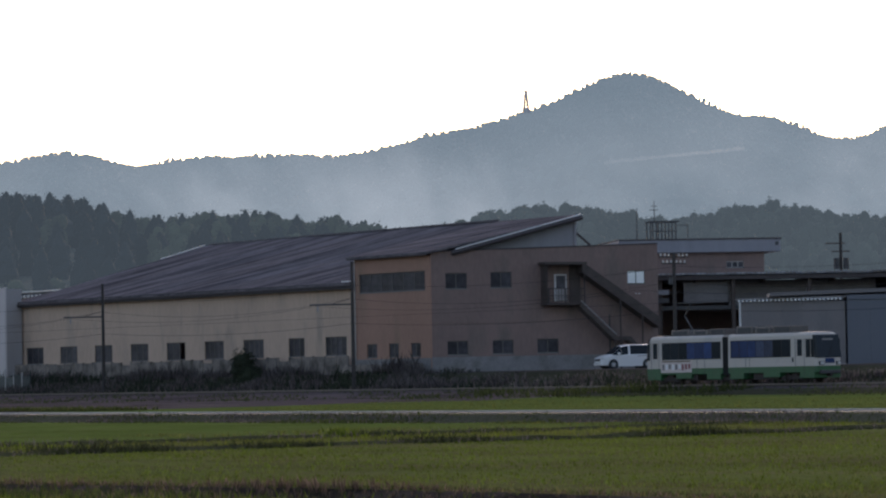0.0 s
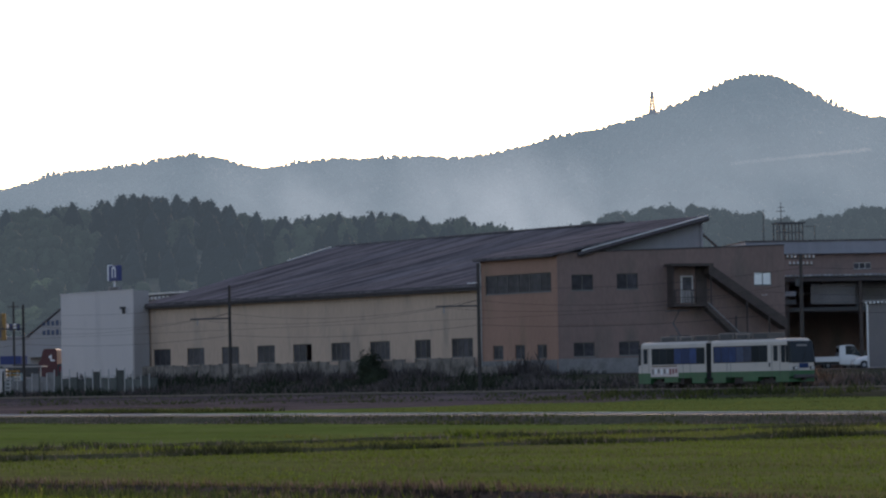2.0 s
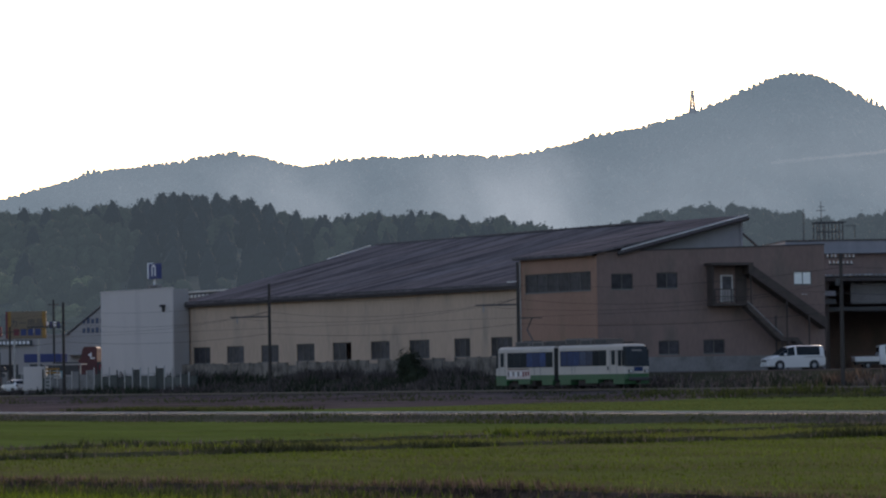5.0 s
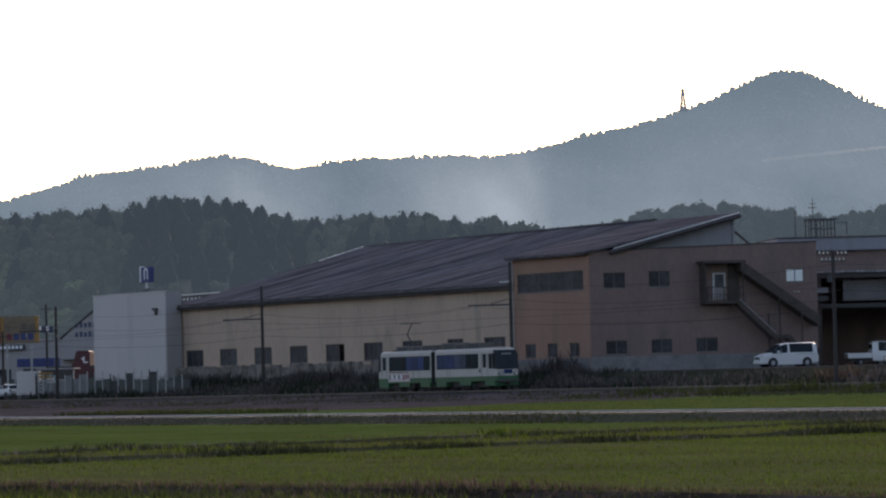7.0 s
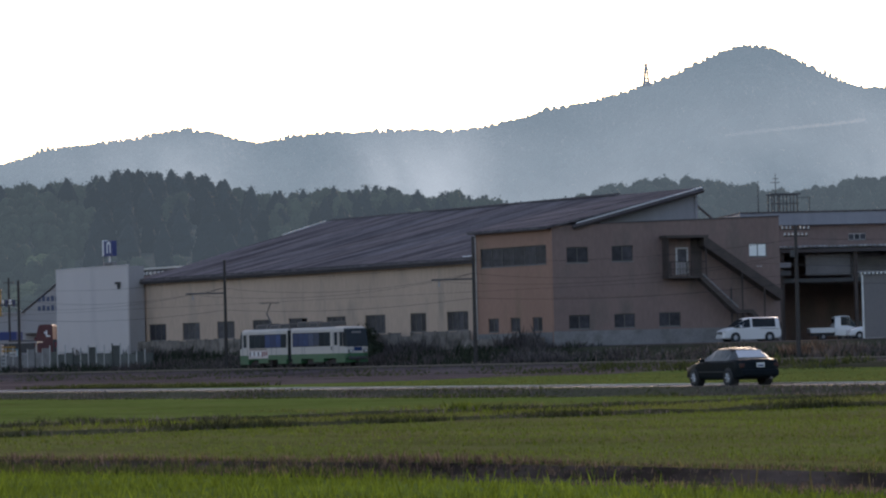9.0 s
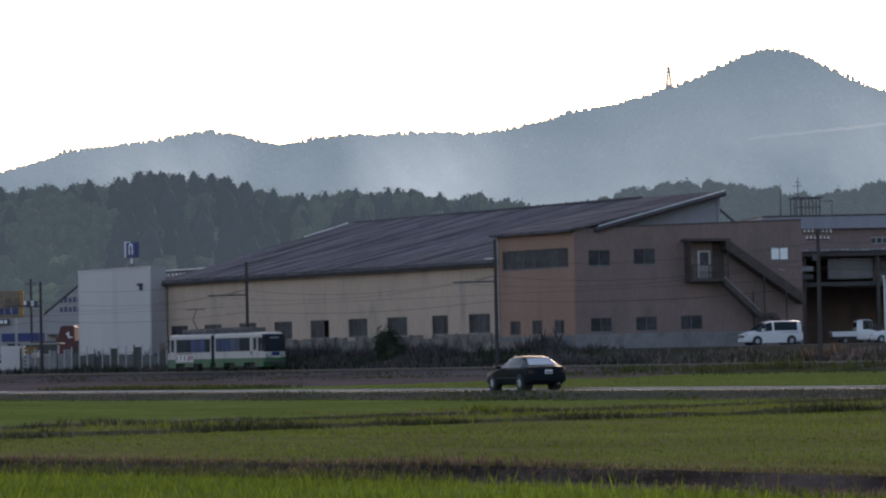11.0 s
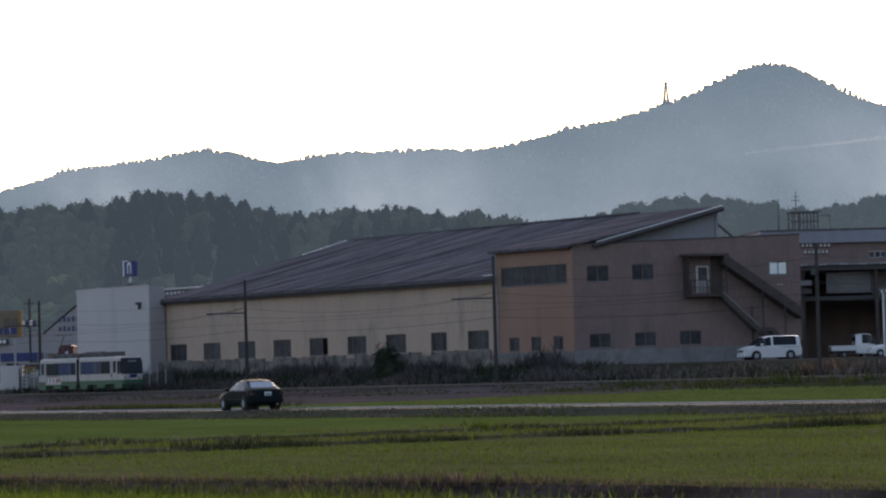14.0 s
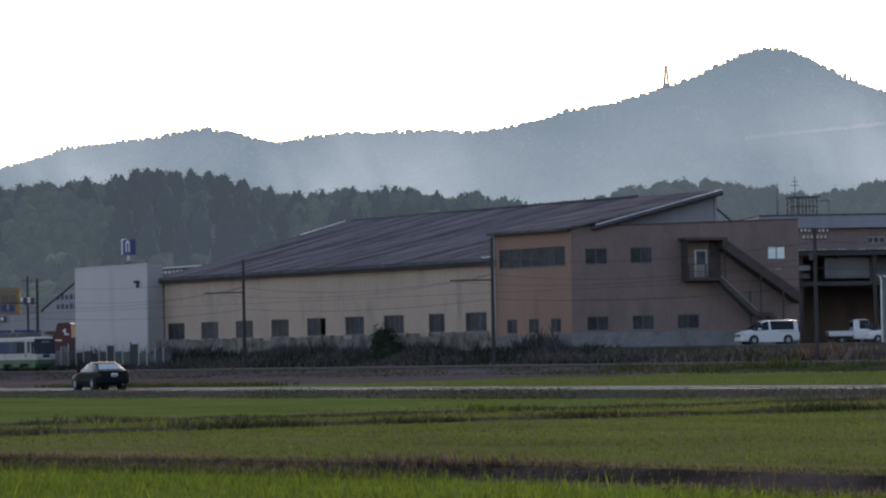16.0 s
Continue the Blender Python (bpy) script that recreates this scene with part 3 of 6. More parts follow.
def leafy(verts, faces, centre, radius, height, count, size, r, conifer=False, solid=False):
    """Adds a crown of small ragged leaf clumps."""
    cx, cy, cz = centre

    def core(levels):
        rings = []
        for z, q in levels:
            k = len(verts)
            for j in range(7):
                a, g = j * 0.8976, q * r.uniform(0.75, 1.15)
                verts.append((cx + g * math.cos(a), cy + g * math.sin(a), cz + z + r.uniform(-0.04, 0.04) * height))
            rings.append(k)
        for a, b in zip(rings, rings[1:]):
            for j in range(7):
                i = (j + 1) % 7
                faces.append((a + j, a + i, b + i, b + j))

    if solid:
        if conifer:
            core([(0, radius * 0.7), (height * 0.3, radius * 0.68), (height * 0.58, radius * 0.5), (height * 0.78, radius * 0.26), (height * 0.92, radius * 0.06)])
        else:
            core([(0, radius * 0.6), (height * 0.3, radius * 0.78), (height * 0.52, radius * 0.7), (height * 0.7, radius * 0.48), (height * 0.82, radius * 0.2)])
    lobes = [(r.uniform(-0.45, 0.45), r.uniform(-0.45, 0.45), r.uniform(0.3, 0.8), r.uniform(0.45, 0.75)) for _ in range(4)]
    for _ in range(count):
        a = r.uniform(0, 6.28)
        if conifer:
            u = r.random() ** 0.75
            q = radius * (1 - u ** 1.7) * r.uniform(0.6, 1.15) + 0.1
            p = Vector((cx + q * math.cos(a), cy + q * math.sin(a), cz + height * u))
            sz = size * (1.15 - 0.65 * u)
        else:
            lx, ly, lz, lr = r.choice(lobes)
            b = math.asin(r.uniform(-0.6, 1))
            k = lr * r.uniform(0.8, 1.08)
            p = Vector((cx + radius * (lx + k * math.cos(a) * math.cos(b)), cy + radius * (ly + k * math.sin(a) * math.cos(b)), cz + height * (lz + 0.42 * k * math.sin(b))))
            sz = size
        i = len(verts)
        for _ in range(3):
            verts.append((p.x + r.uniform(-1, 1) * sz, p.y + r.uniform(-1, 1) * sz, p.z + r.uniform(-0.8, 0.7) * sz))
        faces.append((i, i + 1, i + 2))


def crown(verts, faces, at, radius, height, r, conifer, scraps, size):
    """A full tree crown: a lumpy closed body of lobes or tiers, roughened with small leaf clumps."""
    cx, cy, cz = at
    sides = 8

    def body(x, y, levels):
        first = len(verts)
        for z, q in levels:
            for j in range(sides):
                a, g = j * 6.2832 / sides + r.uniform(-0.2, 0.2), q * r.uniform(0.72, 1.2)
                verts.append((x + g * math.cos(a), y + g * math.sin(a), z + r.uniform(-0.12, 0.12) * q))
        for k in range(len(levels) - 1):
            for j in range(sides):
                i = (j + 1) % sides
                b = first + k * sides
                faces.append((b + j, b + i, b + sides + i, b + sides + j))
        top = first + (len(levels) - 1) * sides
        faces.append(tuple(range(top, top + sides)))

    def clump(p, sz):
        i = len(verts)
        for _ in range(3):
            verts.append((p[0] + r.uniform(-1, 1) * sz, p[1] + r.uniform(-1, 1) * sz, p[2] + r.uniform(-0.9, 0.9) * sz))
        faces.append((i, i + 1, i + 2))

    if conifer:
        tiers = [(0.0, 0.85), (0.16, 1.0), (0.3, 0.95), (0.45, 1.0), (0.58, 0.82), (0.7, 0.72), (0.82, 0.5), (0.92, 0.28), (1.0, 0.06)]
        body(cx, cy, [(cz + height * u, radius * q) for u, q in tiers])
        for _ in range(scraps):
            u, a = r.random() ** 0.8, r.uniform(0, 6.28)
            q = radius * (1.05 - 0.95 * max(0, u - 0.15) ** 1.9) * r.uniform(0.85, 1.12)
            clump((cx + q * math.cos(a), cy + q * math.sin(a), cz + height * u), size * r.uniform(0.6, 1.3))
        return
    lobes = [(0, 0, 0.34, 0.8), (r.uniform(-0.2, 0.2), r.uniform(-0.2, 0.2), 0.66, 0.5)] + [(q * math.cos(a), q * math.sin(a), r.uniform(0.25, 0.78), r.uniform(0.26, 0.46)) for q, a in ((r.uniform(0.4, 0.8), r.uniform(0, 6.28)) for _ in range(8))]
    for lx, ly, lz, lr in lobes:
        q, hz = radius * lr, height * 0.42 * lr
        mid = cz + height * lz
        body(cx + lx * radius, cy + ly * radius, [(mid - hz, q * 0.55), (mid - hz * 0.5, q * 0.9), (mid, q), (mid + hz * 0.5, q * 0.86), (mid + hz * 0.86, q * 0.5), (mid + hz, q * 0.16)])
        for _ in range(scraps // 10):
            a, b, k = r.uniform(0, 6.28), math.asin(r.uniform(-0.4, 1)), r.uniform(0.95, 1.25)
            clump((cx + lx * radius + k * q * math.cos(a) * math.cos(b), cy + ly * radius + k * q * math.sin(a) * math.cos(b), mid + k * hz * math.sin(b)), size * r.uniform(0.6, 1.3))


def bush(s, n, radius, height, seed):
    r = random.Random(seed)
    verts, faces = [], []
    for _ in range(5):
        leafy(verts, faces, (r.uniform(-0.5, 0.5) * radius, r.uniform(-0.4, 0.4) * radius, -0.1), radius * 0.8, height * r.uniform(0.75, 1.0), 620, 0.13, r, False, True)
    ob = thing("bush", spot(s, n, ground_height(n)), "dark green leafy shrub in front of the factory wall", "bush", "trackside shrubs")
    part_of("crown", blob_mesh("crown", verts, faces), SHRUB, ob)
    bm = bmesh.new()
    for _ in range(5):
        tube(bm, (0, 0, -0.1), (r.uniform(-0.6, 0.6) * radius, r.uniform(-0.4, 0.4) * radius, height * 0.6), 0.04, 0.015, 5)
    part("stem", bm, BARK, ob)


bush(285.0, 164.87, 1.35, 2.9, 1)
bush(282.98, 164.23, 1.1, 1.7, 2)

# ---- hills and mountains far behind ----
DEEP = 1.222
HILL_EL = [32.3, 31.5, 32.7, 33.6, 33.9, 37.0, 27.3, 32.1, 30.0, 30.4, 26.4, 29.5, 30.6, 30.8, 24.9, 32.9, 28.6, 25.4, 33.0]
MOUNT_EL = [29.9, 29.9, 30.0, 30.6, 32.1, 33.7, 35.8, 36.0, 36.7, 37.2, 38.7, 38.3, 34.1, 37.1, 36.9, 37.3, 37.1, 37.7, 36.4, 37.6, 38.3, 41.1, 40.6, 42.6, 44.3, 45.9, 49.8, 51.0, 49.4, 45.6, 42.3, 42.8, 41.7, 37.1, 38.6, 41.9, 42.5, 42.5, 42.5, 42.5, 42.5]


def crest(az, rises, step, width):
    """Height over distance, in thousandths, of overlapping rounded hills along a bearing in thousandths."""
    return sum(a * math.exp(-((az + 182.22 - i * step) / width) ** 2 / 2) for i, a in enumerate(rises))


def hill_z(az, y):
    top = (crest(max(-190, min(225, az)), HILL_EL, 22.222, 15.741) - 12.5) * 0.76
    u = min(max((y - 480) / 280, 0), 1)
    back = max(0, (y - 760) / 300)
    return 1.0 + top * (u * u * (3 - 2 * u)) * (1 - 0.6 * min(back, 1)) + 1.2 * noise.noise((az * 0.06, y * 0.03, 1))


def mount_z(az, y):
    top = (crest(max(-180, min(245, az)), MOUNT_EL, 11.0, 8.5) + 0.55 + 0.35 * noise.noise((az * 0.2, 0, 5))) * 3.0
    u = min(max((y - 1100) / 1900, 0), 1)
    fold = noise.noise((az * 0.022, y * 0.0016, 3)) * 60 * u * (1 - u) * 2 + noise.noise((az * 0.07, y * 0.005, 6)) * 22 * u * (1 - u) * 2
    return 2.0 + top * (0.30 * u + 0.70 * u ** 3) * (1 - 0.5 * max(0, (y - 3000) / 800)) + fold


def land(name, height, azs, ys, material, label, category):
    verts = [(a * y / 1000, y * DEEP, height(a, y)) for a in azs for y in ys]
    w = len(ys)
    faces = [(i * w + j, (i + 1) * w + j, (i + 1) * w + j + 1, i * w + j + 1) for i in range(len(azs) - 1) for j in range(w - 1)]
    me = blob_mesh(name, verts, faces)
    me.materials.append(material)
    for p in me.polygons:
        p.use_smooth = True
    return tagged(new(name, me), label, category, kind="structure")


WIDE = [-700, -500, -360, -280, -230]
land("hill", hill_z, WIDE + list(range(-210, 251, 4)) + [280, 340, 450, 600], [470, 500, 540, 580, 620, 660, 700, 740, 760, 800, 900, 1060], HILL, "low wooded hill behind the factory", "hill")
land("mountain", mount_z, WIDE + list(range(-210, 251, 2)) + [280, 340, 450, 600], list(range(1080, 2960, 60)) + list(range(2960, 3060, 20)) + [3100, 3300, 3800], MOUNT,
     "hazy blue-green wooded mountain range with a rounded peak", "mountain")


def unseen_ring():
    """Unseen wooded hills added all round the plain to block bright horizon sky in reflections."""
    verts, faces = [], []
    for i in range(73):
        a = radians(32 + i * 4.11)
        lift = 230 + 90 * noise.noise((i * 0.35, 0, 0)) + 40 * noise.noise((i * 1.1, 3, 0))
        for q, z in ((3300, 0.0), (3800, lift * 0.7), (4100, lift)):
            verts.append((q * math.sin(a), q * math.cos(a), z))
    for i in range(72):
        for j in range(2):
            k = i * 3 + j
            faces.append((k, k + 3, k + 4, k + 1))
    me = blob_mesh("far_hills", verts, faces)
    me.materials.append(MOUNT)
    tagged(new("far_hills", me), "unseen hazy wooded hills added round the plain to block low sky", "hills", kind="structure")
    # Unseen tree belts, added to block the low sky as well.
    verts, faces = [], []
    r = random.Random(77)
    for i in range(900):
        a = radians(40 + 280 * r.random())
        q = r.uniform(380, 460)
        leafy(verts, faces, (q * math.sin(a), q * math.cos(a), 0), r.uniform(3, 6), r.uniform(8, 15), 12, 1.6, r, False, True)
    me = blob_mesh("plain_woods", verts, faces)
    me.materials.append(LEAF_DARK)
    tagged(new("plain_woods", me), "unseen dark tree belts added round the plain to block low sky", "trees", kind="stuff")


unseen_ring()


def hill_woods():
    r = random.Random(21)
    sets = {kind: ([], []) for kind in ("conifer", "broadleaf", "pale", "far")}
    rows = [(y, 4.0 + (760 - y) * 0.014) for y in (768, 762, 756, 748, 738, 726, 712, 696, 678, 660, 640, 618, 596, 574, 552, 530, 510)]
    for y0, gap in rows:
        az = -215
        while az < 255:
            az += gap * 1000 / y0 * r.uniform(0.7, 1.4)
            y = y0 + r.uniform(-5, 5)
            share = 0.3 + 1.0 * noise.noise((az * 0.03, y * 0.008, 5)) + (0.6 if -104 < az < -50 else 0) - (0.9 if az > 62 else 0) - (0.35 if az < -112 else 0)
            con = r.random() < share
            pale = not con and y < 716 and az < 60 and noise.noise((az * 0.06, y * 0.02, 11)) > 0.2 and r.random() < 0.4
            kind = "conifer" if con else "pale" if pale else "far" if az > 62 else "broadleaf"
            h = (r.uniform(8.4, 10.8) if con else r.uniform(8.8, 11.8)) + (1.3 if az > 62 else 0)
            if con and r.random() < 0.1:
                h *= 1.14
            if pale:
                h *= 0.72
            wide = r.uniform(1.9, 2.9) if con else r.uniform(2.8, 4.2)
            crown(*sets[kind], (az * y / 1000, y * DEEP, hill_z(az, y) - (0.3 if con else 0.8)), wide, h, r, con, 110 if con else 230, 0.38 if con else 0.48)
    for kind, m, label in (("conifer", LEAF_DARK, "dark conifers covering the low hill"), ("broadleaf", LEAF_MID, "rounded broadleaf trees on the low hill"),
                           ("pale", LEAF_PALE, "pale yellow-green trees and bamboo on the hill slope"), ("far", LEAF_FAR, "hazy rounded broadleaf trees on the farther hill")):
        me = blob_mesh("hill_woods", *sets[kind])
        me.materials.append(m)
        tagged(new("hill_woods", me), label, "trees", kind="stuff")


hill_woods()


def mountain_woods():
    r = random.Random(22)
    v, f = [], []
    y = 1900.0
    while y < 3004:
        near = min(1.0, max(0.0, (2960 - y) / 400))
        gap = 4.4 + 5.1 * near
        az = -205.0
        while az < 245:
            az += gap * 1000 / y * r.uniform(0.6, 1.4)
            yy, big = y + r.uniform(-5, 5), r.uniform(0.6, 1.3) * (0.42 + 0.58 * near)
            x, z = az * yy / 1000, mount_z(az, yy) - 1.5
            k = len(v)
            for up, q in ((0, 5.2), (4.0, 4.4), (7.4, 2.0)):
                for j in range(5):
                    a = j * 1.2566 + r.uniform(-0.4, 0.4)
                    g = q * big * r.uniform(0.65, 1.25)
                    v.append((x + g * math.cos(a), yy * DEEP + g * math.sin(a), z + up * big + r.uniform(-0.8, 0.8)))
            for b in (0, 5):
                for j in range(5):
                    f.append((k + b + j, k + b + (j + 1) % 5, k + b + 5 + (j + 1) % 5, k + b + 5 + j))
            f.append((k + 10, k + 11, k + 12, k + 13, k + 14))
        y += gap * 1.15
    az = -205.0
    while az < 245:
        az += r.uniform(0.5, 2.2)
        tall = 1.0 + 0.8 * noise.noise((az * 0.09, 4, 2))
        leafy(v, f, (az * 3.0, 3000 * DEEP, mount_z(az, 3000) - 1), r.uniform(2.0, 3.6), r.uniform(3.2, 5.6) * tall, 60, 0.75, r, False, True)
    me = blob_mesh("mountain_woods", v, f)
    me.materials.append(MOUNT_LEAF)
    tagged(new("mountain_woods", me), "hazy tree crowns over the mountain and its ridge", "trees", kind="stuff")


mountain_woods()


def slope_at(az, rise):
    """How far out the mountain's face reaches a height over distance, in thousandths."""
    y = 1500.0
    while y < 2950 and (mount_z(az, y) - 1.5) / (y * DEEP) * 1000 < rise:
        y += 4
    return y


def clearing():
    """A long cleared strip that climbs across the mountain's face."""
    verts, faces = [], []
    for i in range(45):
        az = 105.0 + i * 1.05
        lift = 53.9 + 3.4 * i / 44
        for k in (0, 1):
            y = slope_at(az, lift + k * (0.8 + 0.5 * noise.noise((i * 0.3, k, 1))))
            verts.append((az * y / 1000, y * DEEP - 12, mount_z(az, y) + 6))
        if i:
            k = 2 * i
            faces.append((k - 2, k, k + 1, k - 1))
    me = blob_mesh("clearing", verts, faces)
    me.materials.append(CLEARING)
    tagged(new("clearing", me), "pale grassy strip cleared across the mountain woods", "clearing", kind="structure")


clearing()


def pylon():
    az = 80.0
    y = 2985
    ob = thing("power_pylon", pose(az * y / 1000, y * DEEP, mount_z(az, y) + 3), "grey steel lattice power pylon on the ridge", "pylon")
    bm = bmesh.new()
    H, half = 23, lambda z: 2.9 * (1 - z / 27)
    for sx in (-1, 1):
        for sy in (-1, 1):
            tube(bm, (sx * 2.9, sy * 2.9, 0), (sx * half(H), sy * half(H), H), 1.15, 0.95, 5)
    part("leg", bm, HAZY_STEEL, ob)
    bm = bmesh.new()
    for i in range(8):
        a, b = half(i * H / 8), half((i + 1) * H / 8)
        for k in (-1, 1):
            tube(bm, (-a * k, -a, i * H / 8), (b * k, -b, (i + 1) * H / 8), 0.7, None, 4)
    part("brace", bm, HAZY_STEEL, ob)
    for z in (17, 21):
        part("crossarm", tube(bmesh.new(), (-3.6, 0, z), (3.6, 0, z), 0.8, None, 5), HAZY_STEEL, ob)


pylon()


# ---- the factory: long hall along the line ----
BASE = 1.8
SKEW = 0.383  # the end walls lie oblique to the line


def hall():
    ob = thing("factory_hall", spot(270.58, 167.94, BASE), "long cream factory hall with a wide dark roof", "factory")
    wins = [(-62.5, -58.8), (-55.25, -51.6), (-48.0, -44.45), (-40.8, -37.3), (-33.75, -30.2), (-26.55, -23.05), (-19.5, -15.92), (-11.6, -8.87), (-5.38, -1.84)]
    holes = [(a, b, 1.62, 3.25) for a, b in wins]
    part("wall", pierced(-64.9, 0, 0, 0.25, 0, 7.7, holes), CREAM, ob, "cream rendered wall, stained")
    for i, (a, b, lo, hi) in enumerate(holes):
        w = window(ob, a, b, lo, hi, 0, bays=4 if i in (5, 6, 8) else 3, open_bay=2 if i == 4 else -1)
    part("wall", prism(bmesh.new(), [(-64.9, 0), (-64.9, 7.3), (-64.5, 7.3), (-64.5, 0)], 0.27, 25), CREAM, ob)
    part("wall", boxes((-64.7, -0.1, 25.01, 25.3, 0, 7.4)), CREAM, ob)
    # Dark backing and floor: the shade indoors is in their colour.
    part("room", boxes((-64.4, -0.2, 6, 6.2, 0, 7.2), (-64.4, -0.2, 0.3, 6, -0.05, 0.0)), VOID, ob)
    # Shade of the soffit is put into this fascia's depth and dark colour.
    part("fascia", boxes((-65.6, 0.15, -0.62, -0.5, 7.28, 7.82)), ROOF_EDGE, ob, "sagging fascia under the eave, darkened to carry the soffit's shade")
    part("soffit", boxes((-65.5, 0.1, -0.5, 0, 7.5, 7.62)), ROOF_EDGE, ob)
    part("gutter", tube(bmesh.new(), (-65.5, -0.68, 7.5), (0.1, -0.68, 7.56), 0.08, None, 6), ROOF_EDGE, ob)
    r = random.Random(31)
    strips, steps = 26, 12

    def roof_at(along, q):
        """A point of the sagging roof: along the eave and up the slope, both from 0 to 1."""
        eave, top = -65.6 + 65.7 * along, -48.6 + 50.65 * along
        x = eave + (top - eave) * q
        y = -0.66 + 14.0 * q
        fold = 0.34 * noise.noise(((x - 1.55 * y) * 0.14, (x + 0.6 * y) * 0.025, 2.0)) + 0.12 * noise.noise(((x - 1.55 * y) * 0.5, (x + 0.6 * y) * 0.07, 7.0))
        return Vector((x, y, 7.72 + 5.31 * q - 0.10 * math.sin(math.pi * q) + fold * math.sin(math.pi * min(1, q * 0.85 + 0.1))))

    for i in range(strips):
        lift = Vector((0, 0, r.uniform(0.0, 0.025)))
        bm = bmesh.new()
        rows = []
        for k in range(steps + 1):
            a, m, b = (roof_at((i + u) / strips, k / steps) + lift for u in (-0.02, 0.5, 1.02))
            rows.append([bm.verts.new(c) for c in (a, m, b, b - Vector((0, 0, 0.12)), a - Vector((0, 0, 0.12)))])
        for p, q in zip(rows, rows[1:]):
            for j in range(5):
                bm.faces.new((p[j], p[(j + 1) % 5], q[(j + 1) % 5], q[j]))
        bm.faces.new(rows[0][::-1]), bm.faces.new(rows[-1])
        part("roof_panel", bm, ROOF, ob)
    bm = bmesh.new()
    for (a, b) in (((-48.7, 13.3, 12.96), (2.0, 13.3, 13.06)),):
        tube(bm, a, b, 0.16, None, 6)
    part("ridge_cap", bm, ROOF_EDGE, ob)
    bm = bmesh.new()
    vs = [bm.verts.new(c) for c in ((-48.6, 13.36, 12.95), (2.9, 13.36, 12.95), (8, 26, 7.6), (-60, 26, 7.6), (-48.6, 13.36, 12.75), (2.9, 13.36, 12.75), (8, 26, 7.4), (-60, 26, 7.4))]
    for q in ((0, 1, 2, 3), (7, 6, 5, 4), (0, 4, 5, 1), (1, 5, 6, 2), (2, 6, 7, 3), (3, 7, 4, 0)):
        bm.faces.new([vs[i] for i in q])
    part("back_roof", bm, ROOF, ob)
    part("verge_flashing", tube(bmesh.new(), (-52.9, 10.1, 11.75), (-49.2, 13.0, 12.98), 0.06, None, 5), TRIM, ob, "pale flashing on the roof's end")


hall()


def annex():
    # local x along the oblique front, y away from the viewer
    m = pose(12.03, 308.0, BASE, 0, 0, 18.18)
    ob = thing("factory_annex", m, "two-storey brown rendered office block of the factory", "factory")
    L = 20.45
    holes = [(1.25, 3.15, 6.88, 8.2), (5.26, 7.14, 6.94, 8.26), (17.66, 19.25, 7.15, 8.28), (1.33, 3.16, 1.4, 2.57), (5.35, 7.19, 1.43, 2.6), (9.35, 11.26, 1.46, 2.64),
             (11.0, 12.1, 5.76, 8.02), (14.3, 14.95, 7.1, 8.0)]
    part("wall", pierced(0, L, 0, 0.25, 0, 9.9, holes), BROWN, ob, "brown rendered wall with stains, its shade put into the colour")
    part("parapet", prism(bmesh.new(), [(0, 9.9), (L, 9.9), (L, 10.5), (0, 9.96)], 0, 0.25), BROWN, ob)
    part("coping", prism(bmesh.new(), [(0, 9.97), (L + 0.05, 10.5), (L + 0.05, 10.6), (0, 10.06)], -0.06, 0.3), ROOF_EDGE, ob)
    for i, (a, b, lo, hi) in enumerate(holes):
        if i == 6:
            d = part("door", boxes((a, b, 0.06, 0.12, lo, hi)), PALE, ob, "pale door with an upper pane")
            part("pane", boxes((a + 0.18, b - 0.14, 0.045, 0.058, lo + 1.1, hi - 0.15)), PANE, d)
            part("frame", boxes((a - 0.03, a + 0.12, 0.0, 0.059, lo, hi), (b - 0.06, b, 0.0, 0.059, lo, hi), (a, b, 0.0, 0.057, hi - 0.07, hi)), TRIM, d)
        else:
            window(ob, a, b, lo, hi, 0, bays=2 if i != 7 else 1, glass=PANE_PALE if i in (2, 7) else PANE)
    part("plinth", boxes((-0.06, L, -0.07, -0.004, -0.1, 1.25)), PLINTH, ob, "grey cement plinth")
    part("floor_band", boxes((0, L, -0.03, -0.004, 4.05, 4.2)), BROWN, ob)
    part("wall", boxes((L - 0.25, L, 0.27, 12, 0, 10.3)), BROWN, ob)
    part("flat_roof", boxes((3, L - 0.27, 0.3, 12, 9.4, 9.6)), PLINTH, ob)
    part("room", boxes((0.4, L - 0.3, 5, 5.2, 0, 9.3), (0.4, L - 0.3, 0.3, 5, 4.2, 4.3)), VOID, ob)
    # lit gable of the hall standing over the parapet
    part("gable", prism(bmesh.new(), [(2.6, 9.6), (13.55, 12.75), (13.55, 9.6)], 1.4, 1.6), GABLE, ob, "grey sheet-clad gable")
    part("gable_post", boxes((13.4, 13.62, 1.3, 1.65, 9.5, 12.7)), GABLE, ob)
    part("stay", tube(bmesh.new(), (13.6, 1.5, 11.6), (15.3, 1.5, 10.2), 0.1, None, 6), ROOF_EDGE, ob, "dark raking strut")
    for x in (18.3, 18.6):
        part("lamp", boxes((x, x + 0.12, -0.2, -0.02, 6.3, 6.36)), TRIM, ob)
    part("downpipe", tube(bmesh.new(), (15.9, -0.1, 0), (15.9, -0.1, 4.6), 0.06, None, 6), DARK, ob)
    # outside stair with its hood
    st = thing("fire_escape", m, "rusted steel outside stair with a dark raking sheet along it", "staircase")
    part("landing", boxes((9.7, 13.2, -1.5, -0.08, 5.42, 5.6)), RUST, st)
    part("hood_roof", boxes((9.5, 13.3, -1.65, -0.08, 8.78, 9.0)), RUST, st)
